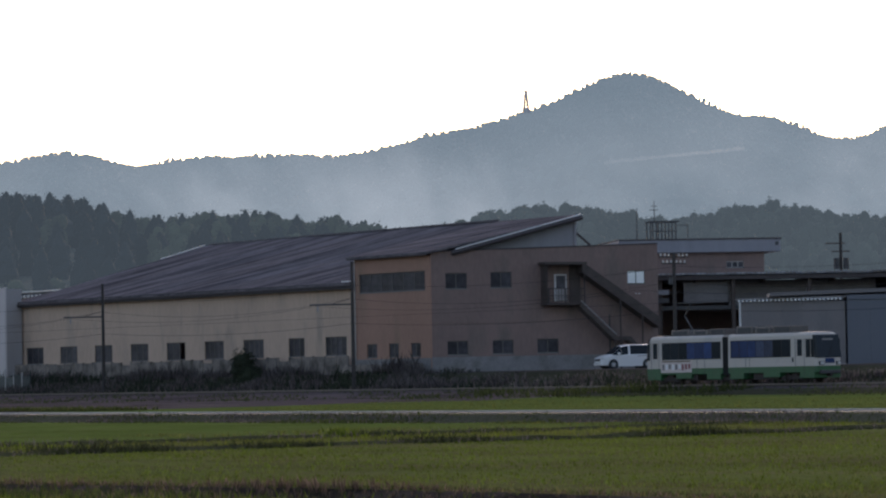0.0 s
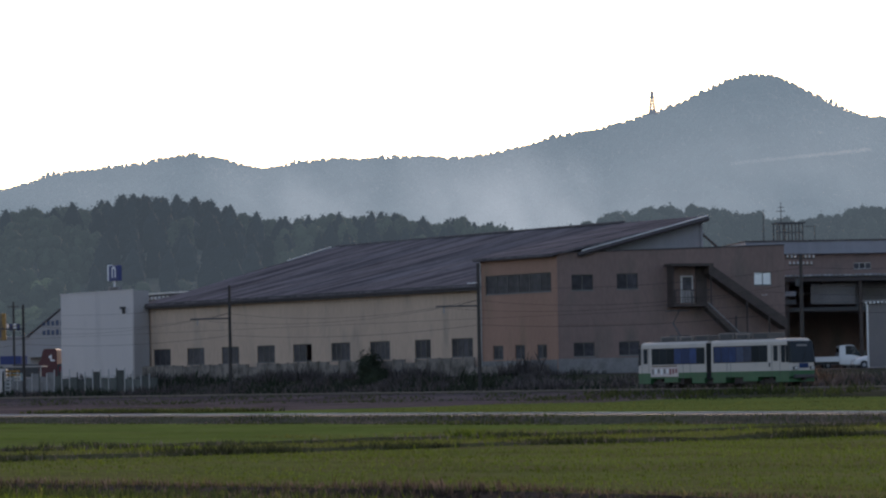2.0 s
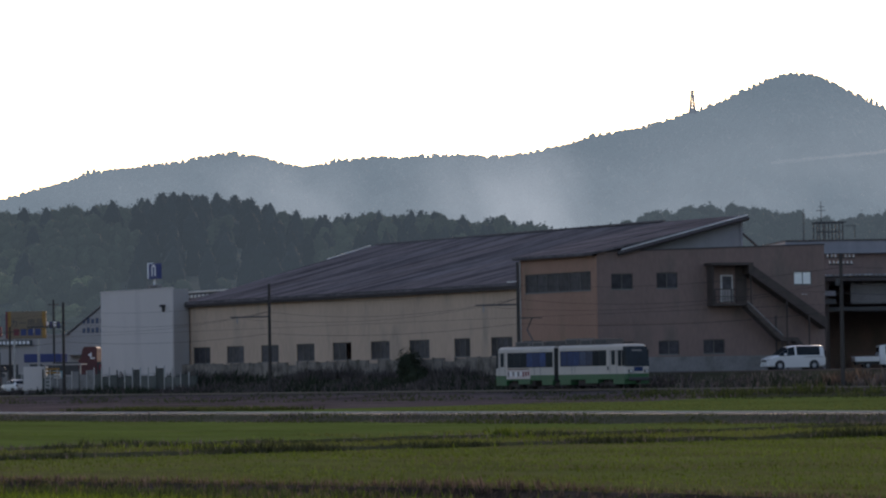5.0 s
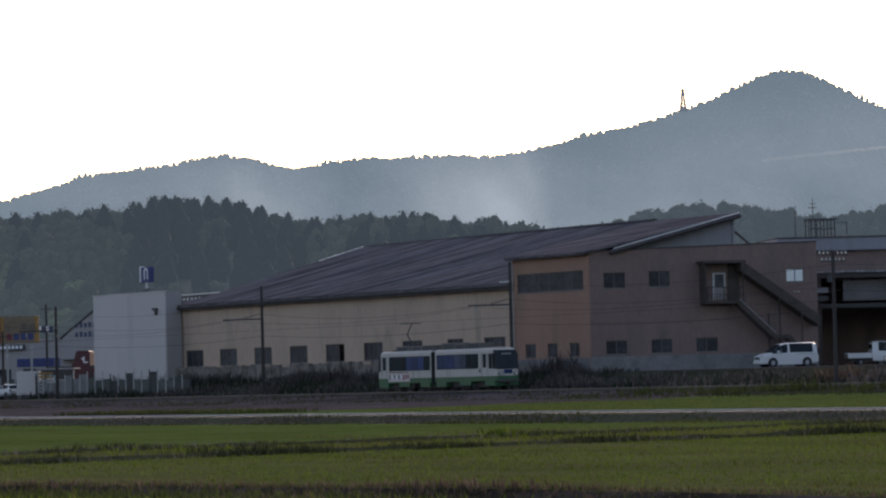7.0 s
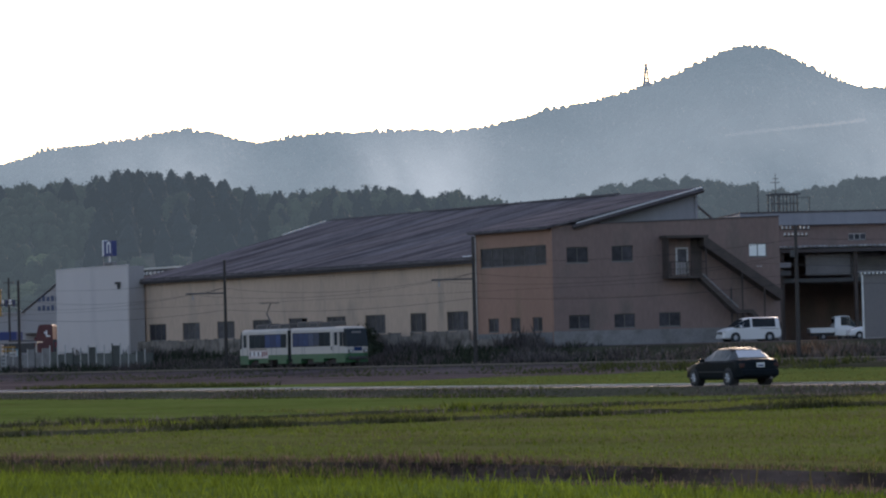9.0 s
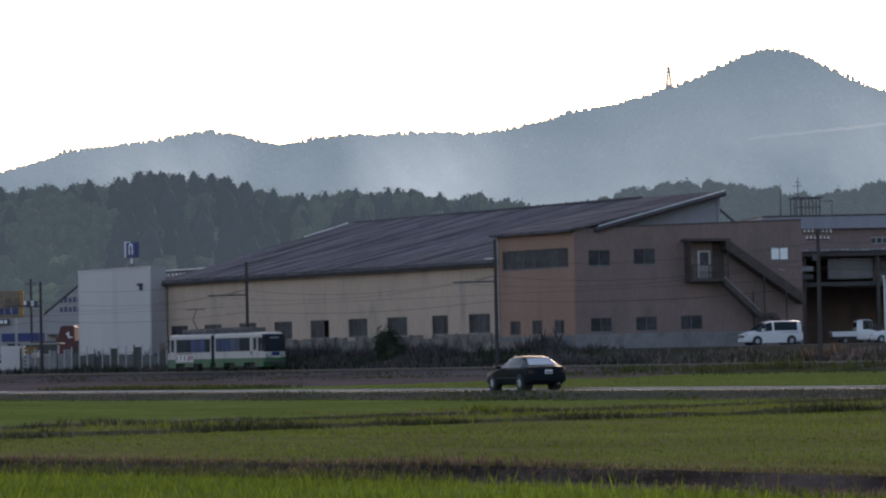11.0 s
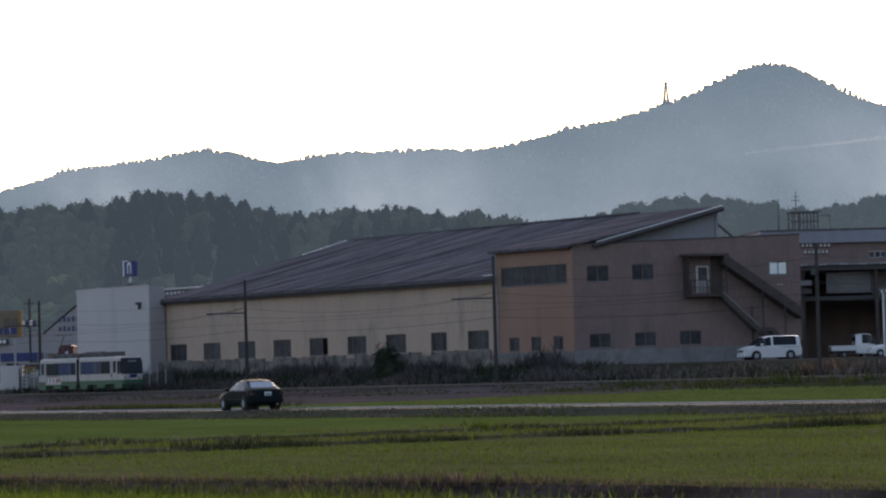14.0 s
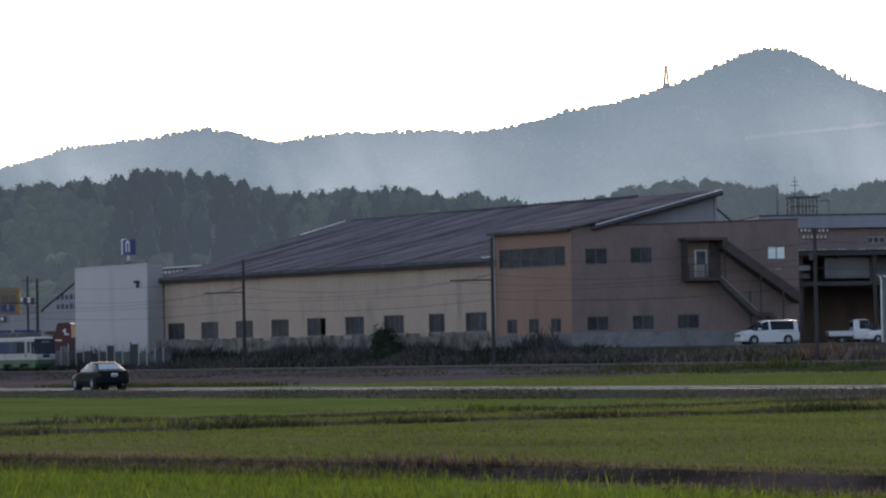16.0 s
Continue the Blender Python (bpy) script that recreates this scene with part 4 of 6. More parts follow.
    part("side_screen", boxes((9.72, 9.8, -1.45, -0.1, 5.6, 8.78)), RUST, st)
    part("rear_screen", boxes((12.3, 13.25, -0.2, -0.1, 5.6, 8.78)), RUST, st)
    for x in (9.85, 11.4, 13.1):
        part("rail_post", boxes((x - 0.04, x + 0.04, -1.5, -1.42, 5.6, 6.75 if x < 13 else 8.78)), RUST, st)
    part("handrail", boxes((9.8, 13.1, -1.52, -1.44, 6.75, 6.82), (9.8, 13.1, -1.5, -1.46, 6.15, 6.2)), RUST, st)
    for i in range(12):
        part("baluster", boxes((9.95 + i * 0.26, 9.98 + i * 0.26, -1.5, -1.47, 5.6, 6.75)), RUST, st)
    # A dark shadow-like diagonal along the stair, built as a solid sheet.
    part("raking_shade_sheet", prism(bmesh.new(), [(12.9, 9.0), (19.9, 4.3), (19.9, 3.4), (12.9, 8.1)], -1.6, -0.1), RUST, st, "dark raking sheet standing in for a shadow-like diagonal")
    for y in (-1.5, -0.5):
        part("stringer", prism(bmesh.new(), [(12.7, 5.6), (15.9, 2.72), (17.2, 2.72), (19.6, 0.0), (19.1, 0.0), (17.0, 2.42), (15.7, 2.42), (12.7, 5.2)], y - 0.05, y), RUST, st)
    for i in range(13):
        x, z = 12.75 + i * 0.245, 5.4 - i * 0.222
        part("tread", boxes((x, x + 0.26, -1.5, -0.55, z, z + 0.04)), RUST, st)
    part("half_landing", boxes((15.8, 17.15, -1.5, -0.55, 2.5, 2.56)), RUST, st)
    for i in range(11):
        x, z = 17.15 + i * 0.21, 2.3 - i * 0.222
        part("tread", boxes((x, x + 0.24, -1.5, -0.55, z, z + 0.04)), RUST, st)
    part("raking_rail", tube(bmesh.new(), (12.75, -1.52, 5.75), (15.9, -1.52, 2.9), 0.05, None, 6), STEEL, st, "pale handrail")
    for x, z in ((13.6, 4.98), (14.7, 3.98), (15.8, 3.0)):
        part("rail_post", boxes((x - 0.03, x + 0.03, -1.53, -1.47, z - 1.1, z)), RUST, st)
    for x, z in ((16.3, 6.4), (18.3, 5.1), (19.8, 4.1)):
        part("hood_post", boxes((x - 0.05, x + 0.05, -1.55, -1.45, -0.05, z - 0.6)), RUST, st)
    # the end towards the line, its light put into a brighter render, with its own higher roof
    en = thing("factory_end_bay", spot(258.61, 167.62, BASE), "end bay with a ribbon window, its light put into a brighter brown render", "factory")
    ribbon, low = (-11.1, -0.75, 6.85, 8.45), [(-10.05, -8.4, 1.34, 2.5), (-6.55, -5.0, 1.34, 2.5), (-3.12, -1.6, 1.34, 2.48)]
    part("wall", pierced(-11.85, -0.002, 0, 0.25, 0, 9.7, [ribbon] + low), BROWN_LIT, en)
    window(en, *ribbon, 0, bays=6)
    for h in low:
        window(en, *h, 0, bays=2)
    part("plinth", boxes((-11.8, -0.02, -0.07, -0.004, -0.1, 1.2)), PLINTH, en)
    part("wall", boxes((-11.85, -11.6, 0.26, 12, 5, 9.6)), BROWN_LIT, en)
    part("room", boxes((-11.5, -0.3, 4, 4.2, 0, 9.5)), VOID, en)
    part("downpipe", tube(bmesh.new(), (-11.65, -0.12, 0.2), (-11.65, -0.12, 9.7), 0.05, None, 6), STEEL, en, "grey downpipe")
    part("fascia", boxes((-12.1, 0.3, -0.55, -0.45, 9.68, 9.96)), ROOF_EDGE, en)
    part("soffit", boxes((-12.1, 0.3, -0.45, 0.0, 9.84, 9.92)), ROOF_EDGE, en)
    r = random.Random(33)
    for i in range(5):
        x0, x1 = -12.2 + i * 2.52, -12.2 + (i + 1) * 2.52
        bm = bmesh.new()
        rows = []
        for y, z, dx in ((-0.6, 9.93, 0), (6.5, 11.42 + r.uniform(-0.04, 0.04), 0.98), (13.7, 13.05, 2.0)):
            rows.append([bm.verts.new(c) for c in ((x0 + dx - 0.05, y, z), (x1 + dx + 0.05, y, z + 0.02), (x1 + dx + 0.05, y, z - 0.16), (x0 + dx - 0.05, y, z - 0.18))])
        for p, q in zip(rows, rows[1:]):
            for j in range(4):
                bm.faces.new((p[j], p[(j + 1) % 4], q[(j + 1) % 4], q[j]))
        bm.faces.new(rows[0][::-1]), bm.faces.new(rows[-1])
        part("roof_panel", bm, ROOF, en)
    part("verge_trim", tube(bmesh.new(), (0.85, 2.0, 10.16), (2.47, 13.7, 13.06), 0.065, None, 5), TRIM, en, "pale metal verge trim catching the sky")
    part("verge_board", tube(bmesh.new(), (0.8, 1.7, 9.82), (2.5, 13.75, 12.8), 0.2, None, 4), ROOF_EDGE, en)


annex()


def rack():
    ob = thing("rooftop_rack", pose(32.2, 338.0, 13.48, 0, 0, 6), "dark steel frame and aerials on the roof", "frame")
    for x in (1.05, 1.6, 2.1, 2.75, 3.4):
        for y in (0, 1.6):
            part("post", boxes((x - 0.055, x + 0.055, y - 0.055, y + 0.055, 0, 1.6)), DARK, ob)
    part("beam", boxes((0.9, 3.7, -0.08, 0.08, 1.6, 1.74)), DARK, ob)
    part("beam", boxes((0.9, 3.7, 1.52, 1.68, 1.6, 1.74)), DARK, ob)
    part("beam", boxes((0.95, 3.5, -0.06, 0.06, 0.75, 0.85)), DARK, ob)
    part("aerial", tube(bmesh.new(), (-0.1, 0.5, 0), (-0.1, 0.5, 2.9), 0.06, 0.03, 6), DARK, ob)
    part("aerial", tube(bmesh.new(), (1.6, 0.8, 1.6), (1.6, 0.8, 3.6), 0.05, 0.03, 6), DARK, ob)
    part("aerial_arm", boxes((1.15, 2.0, 0.75, 0.85, 2.75, 2.81), (1.35, 1.9, 0.75, 0.85, 3.1, 3.15)), DARK, ob)
    part("hand_rail", boxes((3.4, 4.6, -0.05, 0.05, 1.3, 1.36), (4.5, 4.56, -0.05, 0.05, 0, 1.4)), DARK, ob)


rack()


def rear_block():
    ob = thing("rear_factory_block", pose(32.0, 336.1, BASE, 0, 0, 5), "brown upper storey behind a grey parapet", "factory")
    part("wall", pierced(-2, 11.5, 0, 0.3, 0, 10.4, [(8.0, 9.6, 9.0, 9.6)]), BROWN, ob)
    window(ob, 8.0, 9.6, 9.0, 9.6, 0, bays=3, frame=PALE_FRAME)
    part("wall", boxes((11.2, 11.5, 0.3, 12, 0, 10.4)), BROWN, ob)
    part("parapet", boxes((-2, 12.9, -0.7, 12, 10.42, 11.55), bevel=0.03), GABLE, ob, "grey overhanging parapet")
    part("coping", boxes((-2, 13.0, -0.78, 12, 11.56, 11.68)), ROOF_EDGE, ob)
    part("vent", boxes((12.4, 12.7, -0.73, -0.702, 11.0, 11.3)), DARK, ob)


rear_block()


def rib_mesh(material, r, length):
    me = bpy.data.meshes.new("corrugation")
    bm = tube(bmesh.new(), (0, 0, 0), (0, length, 0), r, None, 6)
    bm.to_mesh(me)
    bm.free()
    me.materials.append(material)
    return me


def open_shed():
    ob = thing("open_shed", pose(31.8, 320.8, BASE, 0, 0, 4), "dark open-fronted shed with a corrugated canopy roof", "shed")
    ribs = [rib_mesh(KERB, 0.08, 0.2), rib_mesh(BLOCK, 0.08, 0.2)]
    for i in range(14):
        x = i * 2.1
        part("roof_sheet", boxes((x - 0.02, x + 2.09, -1.2, 18, 7.95 + 0.03 * (i % 2), 8.13 + 0.03 * (i % 2))), GABLE if i < 9 else ROOF, ob)
        for k in range(6):
            c = part_of("corrugation", ribs[(i * 6 + k) % 5 > 1 or i > 6], None, ob)
            c.location = (x + 0.2 + k * 0.34, -1.3, 8.06)
    part("fascia", boxes((0, 29.4, -1.0, -0.85, 7.55, 7.9)), ROOF_EDGE, ob)
    for x in (0.4, 6.8, 13.5, 21, 28):
        part("post", boxes((x - 0.15, x + 0.15, -0.6, -0.3, -0.1, 7.6)), RUST, ob)
    part("hanging_screen", boxes((2.6, 6.5, 0.3, 0.4, 5.6, 7.4)), GABLE_DIM, ob, "grey hanging screen with the shed's dimness put into its colour")
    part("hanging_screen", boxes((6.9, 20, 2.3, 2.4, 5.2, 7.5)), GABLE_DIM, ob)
    part("girder", boxes((0, 29, 0.6, 0.8, 5.0, 5.35)), DARK, ob)
    for x in (3.4, 9.6, 15.8, 22.0):
        part("rafter", boxes((x, x + 0.2, 0.2, 17.5, 7.3, 7.9)), RUST, ob)
    for y in (3.0, 7.0):
        part("tie_beam", boxes((0.3, 29.0, y, y + 0.2, 6.5, 6.75)), RUST, ob)
    # Shed walls in the dark interior colour, shade included.
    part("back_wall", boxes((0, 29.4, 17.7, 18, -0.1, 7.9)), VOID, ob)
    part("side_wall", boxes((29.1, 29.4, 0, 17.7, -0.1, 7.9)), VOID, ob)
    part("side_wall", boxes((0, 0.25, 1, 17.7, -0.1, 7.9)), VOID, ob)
    part("crate", boxes((7.2, 9.0, 9, 11, -0.02, 1.6)), PLINTH, ob)
    for z in (5.6, 6.3):
        part("switch_box", boxes((-0.2, 1.1, -0.9, -0.6, z, z + 0.42)), GABLE if z > 6 else DARK, ob)


open_shed()


def side_shed():
    ob = thing("storage_shed", pose(33.6, 275.0, 0.9, 0, 0, -24), "pale grey metal-clad storage shed with a corrugated roof edge", "shed")
    for i in range(5):
        part("cladding", boxes((i * 1.6, i * 1.6 + 1.59, 0, 0.12, 0.95, 5.55)), SHED_PALE, ob)
    part("base_wall", boxes((-0.05, 8.0, -0.06, 0.2, -0.2, 0.94)), WHITE, ob, "white base course")
    part("seam", boxes((0, 8, -0.03, -0.003, 3.8, 3.88)), SHED_PALE, ob)
    part("corner_trim", boxes((-0.08, 0.06, -0.08, 0.1, 0.9, 5.6)), TRIM, ob)
    rib = rib_mesh(TRIM, 0.105, 0.55)
    for k in range(26):
        part_of("corrugation", rib, None, ob).location = (k * 0.31, -0.35, 5.72)
    part("roof", boxes((-0.3, 8.1, -0.3, 9, 5.78, 5.9)), SHED_PALE, ob)
    part("wall", boxes((-0.02, 0.1, 0.13, 9, 0, 5.55)), SHED_PALE, ob)
    part("wall", boxes((-0.02, 8, 8.8, 9, 0, 5.55)), SHED_PALE, ob)
    ob = thing("storage_shed", pose(41.0, 271.4, 0.9, 0, 0, -6), "blue-grey metal-clad storage shed beside the pale one", "shed")
    for i in range(6):
        part("cladding", boxes((i * 1.7, i * 1.7 + 1.69, 0, 0.12, 0.4, 5.6)), BLUE_GREY, ob)
    part("base_wall", boxes((0, 10.2, -0.05, 0.15, -0.2, 0.39)), PLINTH, ob)
    part("roof", prism(bmesh.new(), [(-5.6, 6.25), (10.5, 6.6), (10.5, 6.35), (-5.6, 5.98)], 0.9, 10), SHED_PALE, ob, "pale sheet roof")
    part("fascia", boxes((0, 10.4, -0.1, 0.9, 5.62, 5.95)), BLUE_GREY, ob)
    part("wall", boxes((10.0, 10.2, 0.13, 9, 0, 5.6)), BLUE_GREY, ob)
    part("wall", boxes((0, 10.2, 9.2, 9.4, 0, 5.9)), BLUE_GREY, ob)


side_shed()


def boundary_wall():
    ob = thing("block_wall", spot(258.88, 166.89, 1.6), "stained concrete boundary wall with posts, moss and dark streaks", "wall")
    r = random.Random(5)
    for i in range(40):
        x = -77.7 + i * 1.94
        if x > -1.7 and i > 39:
            continue
        h = 1.72 + r.uniform(-0.05, 0.05) - (0.25 if i in (13, 21, 28) else 0) if x < -11.8 else 0.95 + r.uniform(-0.04, 0.04)
        part("panel", boxes((x + 0.012, x + 1.928, 0.02, 0.14, -0.2, h)), BLOCK, ob)
        part("post", boxes((x - 0.08, x + 0.08, -0.04, 0.2, -0.2, h + 0.05)), BLOCK, ob)


boundary_wall()


def white_works():
    ob = thing("white_warehouse", spot(333.58, 165.9, BASE), "plain white sheet-clad warehouse", "warehouse")
    for i in range(8):
        part("cladding", boxes((-16.56 + i * 2.07, -16.56 + i * 2.07 + 2.065, 0, 0.15, 0, 9.2)), WHITE, ob)
    part("wall", boxes((-0.15, 0, 0.16, 1.7, 0, 9.15)), PALE, ob)
    part("wall", boxes((-16.56, -16.41, 0.16, 1.7, 0, 9.15)), PALE, ob)
    part("wall", boxes((-16.56, 0, 1.71, 1.85, 0, 9.15)), PALE, ob)
    part("roof", boxes((-16.4, -0.1, 0.2, 1.7, 9.0, 9.1)), PALE, ob)
    part("coping", boxes((-16.6, 0.05, -0.05, 0.2, 9.2, 9.3)), WHITE, ob)
    part("floodlight", boxes((-1.9, -1.5, -0.5, -0.01, 7.35, 7.6), (-1.75, -1.65, -0.3, -0.01, 6.9, 7.4)), DARK, ob)
    sg = thing("rooftop_sign", spot(339.04, 166.78, BASE + 9.1), "small blue rooftop sign with a white emblem", "sign")
    for x in (-0.4,):
        part("leg", boxes((x - 0.08, x + 0.08, 0, 0.16, 0, 1.2)), SIGN_WHITE, sg)
    part("bracket", boxes((-1.5, 0.8, -0.1, 0.3, 0.1, 0.62), bevel=0.03), PLINTH, sg, "grey sign base")
    for i in range(3):
        part("slot", boxes((-0.95 + i * 0.55, -0.6 + i * 0.55, -0.12, -0.102, 0.2, 0.48)), DARK, sg)
    part("board", boxes((-1.25, 0.75, -0.15, 0.35, 1.2, 2.75), bevel=0.04), SIGN_BLUE, sg)
    part("emblem", boxes((-0.55, -0.32, -0.17, -0.152, 1.5, 2.5), (0.12, 0.35, -0.17, -0.152, 1.5, 2.5), (-0.35, 0.15, -0.17, -0.152, 2.4, 2.65)), SIGN_WHITE, sg)
    part("side_board", boxes((-1.55, -1.27, -0.15, 0.35, 1.25, 2.85)), SIGN_WHITE, sg)
    cn = thing("lean_to_roof", spot(357.6, 178.6, 0), "pale canopy roof with a notched edge between the buildings", "canopy")
    part("roof", boxes((0, 11.6, 0, 4, 11.12, 11.26)), TRIM, cn)
    part("fascia", boxes((0, 11.2, 0.1, 0.25, 9.8, 11.1)), DARK, cn)
    rib = rib_mesh(TRIM, 0.2, 0.19)
    for k in range(8):
        part_of("notch", rib, None, cn).location = (0.5 + k * 0.9, -0.1, 10.7)
    part("post", boxes((0.3, 0.5, 1, 1.2, 1.7, 11.1), (5.3, 5.5, 1, 1.2, 1.7, 11.1)), STEEL, cn)


white_works()


def fence():
    ob = thing("trackside_fence", spot(320.77, 162.11, 0.95), "weathered fence of dark panels between pale posts", "fence", kind="structure")
    r = random.Random(9)
    for i in range(26):
        x = -i * 1.78
        h = r.choice((1.9, 2.1, 2.2)) if i > 3 else r.uniform(1.5, 2.0)
        part("panel", boxes((x - 1.71, x - 0.05, 0.03, 0.08, 0.05, h * r.uniform(0.6, 0.97))), FENCE_DARK if i < 13 or r.random() < 0.3 else PLINTH, ob)
        part("post", boxes((x - 0.045, x + 0.045, -0.04, 0.05, -0.3, h + 0.1)), PALE_FRAME if i % 5 else FENCE_DARK, ob)
        part("rail", boxes((x - 1.72, x - 0.06, 0.085, 0.12, h * 0.7, h * 0.7 + 0.06)), STEEL, ob)


fence()


# ---- railway: rails, sleepers, masts and wires ----
def railway():
    c = 155.98
    ob = thing("railway_track", spot(0, c, 0.40), "single railway track on brown ballast", "track", kind="structure")
    for y in (-0.535, 0.535):
        part("rail", boxes((-480, 20, y - 0.035, y + 0.035, 0.05, 0.17)), RAIL, ob)
    bm = bmesh.new()
    for i in range(500):
        x = -470 + i * 0.95
        box(bm, x, x + 0.22, -1.0, 1.0, -0.06, 0.045)
    tagged(part("sleepers", bm, SLEEPER, ob), kind="stuff")


railway()


def mast(s, n, top, arm):
    ob = thing("catenary_mast", spot(s, n, ground_height(n) - 0.1), "grey concrete railway mast with a bracket arm", "pole", "railway masts")
    g = ground_height(n) - 0.1
    part("pole", tube(bmesh.new(), (0, 0, 0), (0, 0, top - g), 0.17, 0.12, 10), CONC, ob)
    if arm:
        part("arm", tube(bmesh.new(), (0, 0, 7.45 - g), (0, -4.0, 7.4 - g), 0.07, None, 6), DARK, ob)
        part("stay", tube(bmesh.new(), (0, 0, 7.95 - g), (0, -2.0, 7.46 - g), 0.025, None, 5), RUST, ob)
        part("insulator", tube(bmesh.new(), (0, -3.3, 6.85 - g), (0, -3.3, 7.4 - g), 0.07, 0.05, 8), PALE, ob)
    return ob, g


MASTS = [(213.8, 9.95, False), (257.5, 10.9, True), (300.6, 10.45, True), (345.2, 9.9, True), (170.4, 11.0, True)]
for s, top, arm in MASTS:
    ob, g = mast(s, 159.35, top, arm)
    if s == 213.8:
        for z, reach in ((9.62, 1.15), (9.15, 0.95)):
            part("crossarm", boxes((-0.05, 0.05, -reach - 0.1, reach + 0.1, z - g, z - g + 0.1)), RUST, ob)
            for y in (-reach, -reach + 0.36, -reach + 0.7, reach - 0.7, reach - 0.36, reach):
                part("insulator", tube(bmesh.new(), (0, y, z - g + 0.1), (0, y, z - g + 0.3), 0.075, 0.045, 8), INSULATOR, ob, "white porcelain insulator")
        part("transformer", tube(bmesh.new(), (0.0, -0.3, 7.7 - g), (0.0, -0.3, 8.2 - g), 0.18, None, 10), DARK, ob)
    if s == 257.5:
        part("street_lamp", boxes((-0.05, 0.05, -0.5, -0.1, 9.3 - g, 9.36 - g), (-0.12, 0.12, -0.95, -0.4, 9.24 - g, 9.32 - g)), TRIM, ob, "pale lamp head")


def wires():
    spans = [(170.4, 213.8), (213.8, 257.5), (257.5, 300.6), (300.6, 345.2), (345.2, 389.0)]
    for n, z, sag, r in ((156.0, 6.3, 0.0, 0.010), (156.0, 7.3, 0.75, 0.011), (159.1, 7.9, 0.9, 0.012), (159.5, 9.0, 0.6, 0.011), (159.4, 5.9, 0.5, 0.014)):
        cu = bpy.data.curves.new("overhead_wire", "CURVE")
        cu.dimensions, cu.bevel_depth, cu.bevel_resolution = "3D", r, 1
        for a, b in spans:
            sp = cu.splines.new("POLY")
            sp.points.add(12)
            for k in range(13):
                q = k / 12
                sp.points[k].co = (-(a + (b - a) * q), n, z - sag * 4 * q * (1 - q), 1)
        cu.materials.append(WIRE)
        ob = new("overhead_wire", cu)
        ob.matrix_basis = PLAN
        tagged(ob, "thin dark overhead wire between the railway masts", "cable", "overhead wires")


wires()


# ---- vehicles ----
def loft(stations):
    """Rings of a vehicle's body: each station is x, half width, underside, belt height, roof height, roof half width."""
    rings = []
    for x, w, z0, zb, zr, wr in stations:
        zm = z0 + (zb - z0) * 0.45
        half = [(w * 0.86, z0), (w * 0.97, z0 + 0.08), (w, zm), (w * 0.985, zb - 0.06), (w * 0.95, zb), (wr + (w * 0.95 - wr) * 0.15, zr - 0.07 * min(1, (zr - zb) * 4)), (wr * 0.86, zr - 0.015), (wr * 0.4, zr)]
        rings.append([(x, -y, z) for y, z in half] + [(x, y, z) for y, z in reversed(half)])
    return rings


def car_shell(ob, stations, paint, glass_cells, glass=None, name="body"):
    """Body panels and, where a cell is listed in glass_cells as (station, 'side' or 'top'), panes set in them."""
    rings = loft(stations)
    body, panes = bmesh.new(), bmesh.new()
    bv = [[body.verts.new(c) for c in r] for r in rings]
    m = len(rings[0])
    for i in range(len(rings) - 1):
        for j in range(m - 1):
            side = j in (4, m - 6)
            top = 5 <= j <= m - 7
            cell = [rings[i][j], rings[i + 1][j], rings[i + 1][j + 1], rings[i][j + 1]]
            if (side and (i, "side") in glass_cells) or (top and (i, "top") in glass_cells) or (side and (i, "wrap") in glass_cells):
                c = sum((Vector(v) for v in cell), Vector()) / 4
                k = 0.975 if side else 1.0
                panes.faces.new([panes.verts.new(c + (Vector(v) - c) * k) for v in cell])
            body.faces.new((bv[i][j], bv[i + 1][j], bv[i + 1][j + 1], bv[i][j + 1]))
        body.faces.new((bv[i][m - 1], bv[i + 1][m - 1], bv[i + 1][0], bv[i][0]))
    body.faces.new(bv[0]), body.faces.new(bv[-1][::-1])
    bmesh.ops.recalc_face_normals(panes, faces=panes.faces)
    bmesh.ops.recalc_face_normals(body, faces=body.faces)
    for f in panes.faces:
        if f.normal.dot(f.calc_center_median() - Vector((f.calc_center_median().x, 0, stations[0][2] + 0.5))) < 0:
            f.normal_flip()
    for f in list(panes.faces):
        n = f.normal.copy()
        for v in f.verts:
            v.co += n * 0.008
    me = bpy.data.meshes.new(name)
    body.to_mesh(me)
    body.free()
    b = part_of(name, me, paint, ob)
    smooth(b)
    md = b.modifiers.new("crease", "EDGE_SPLIT")
    md.split_angle = radians(24)
    if len(panes.faces):
        me = bpy.data.meshes.new("window_glass")
        panes.to_mesh(me)
        part_of("window_glass", me, glass or GLASS_DARK, ob)
    panes.free()
    return b


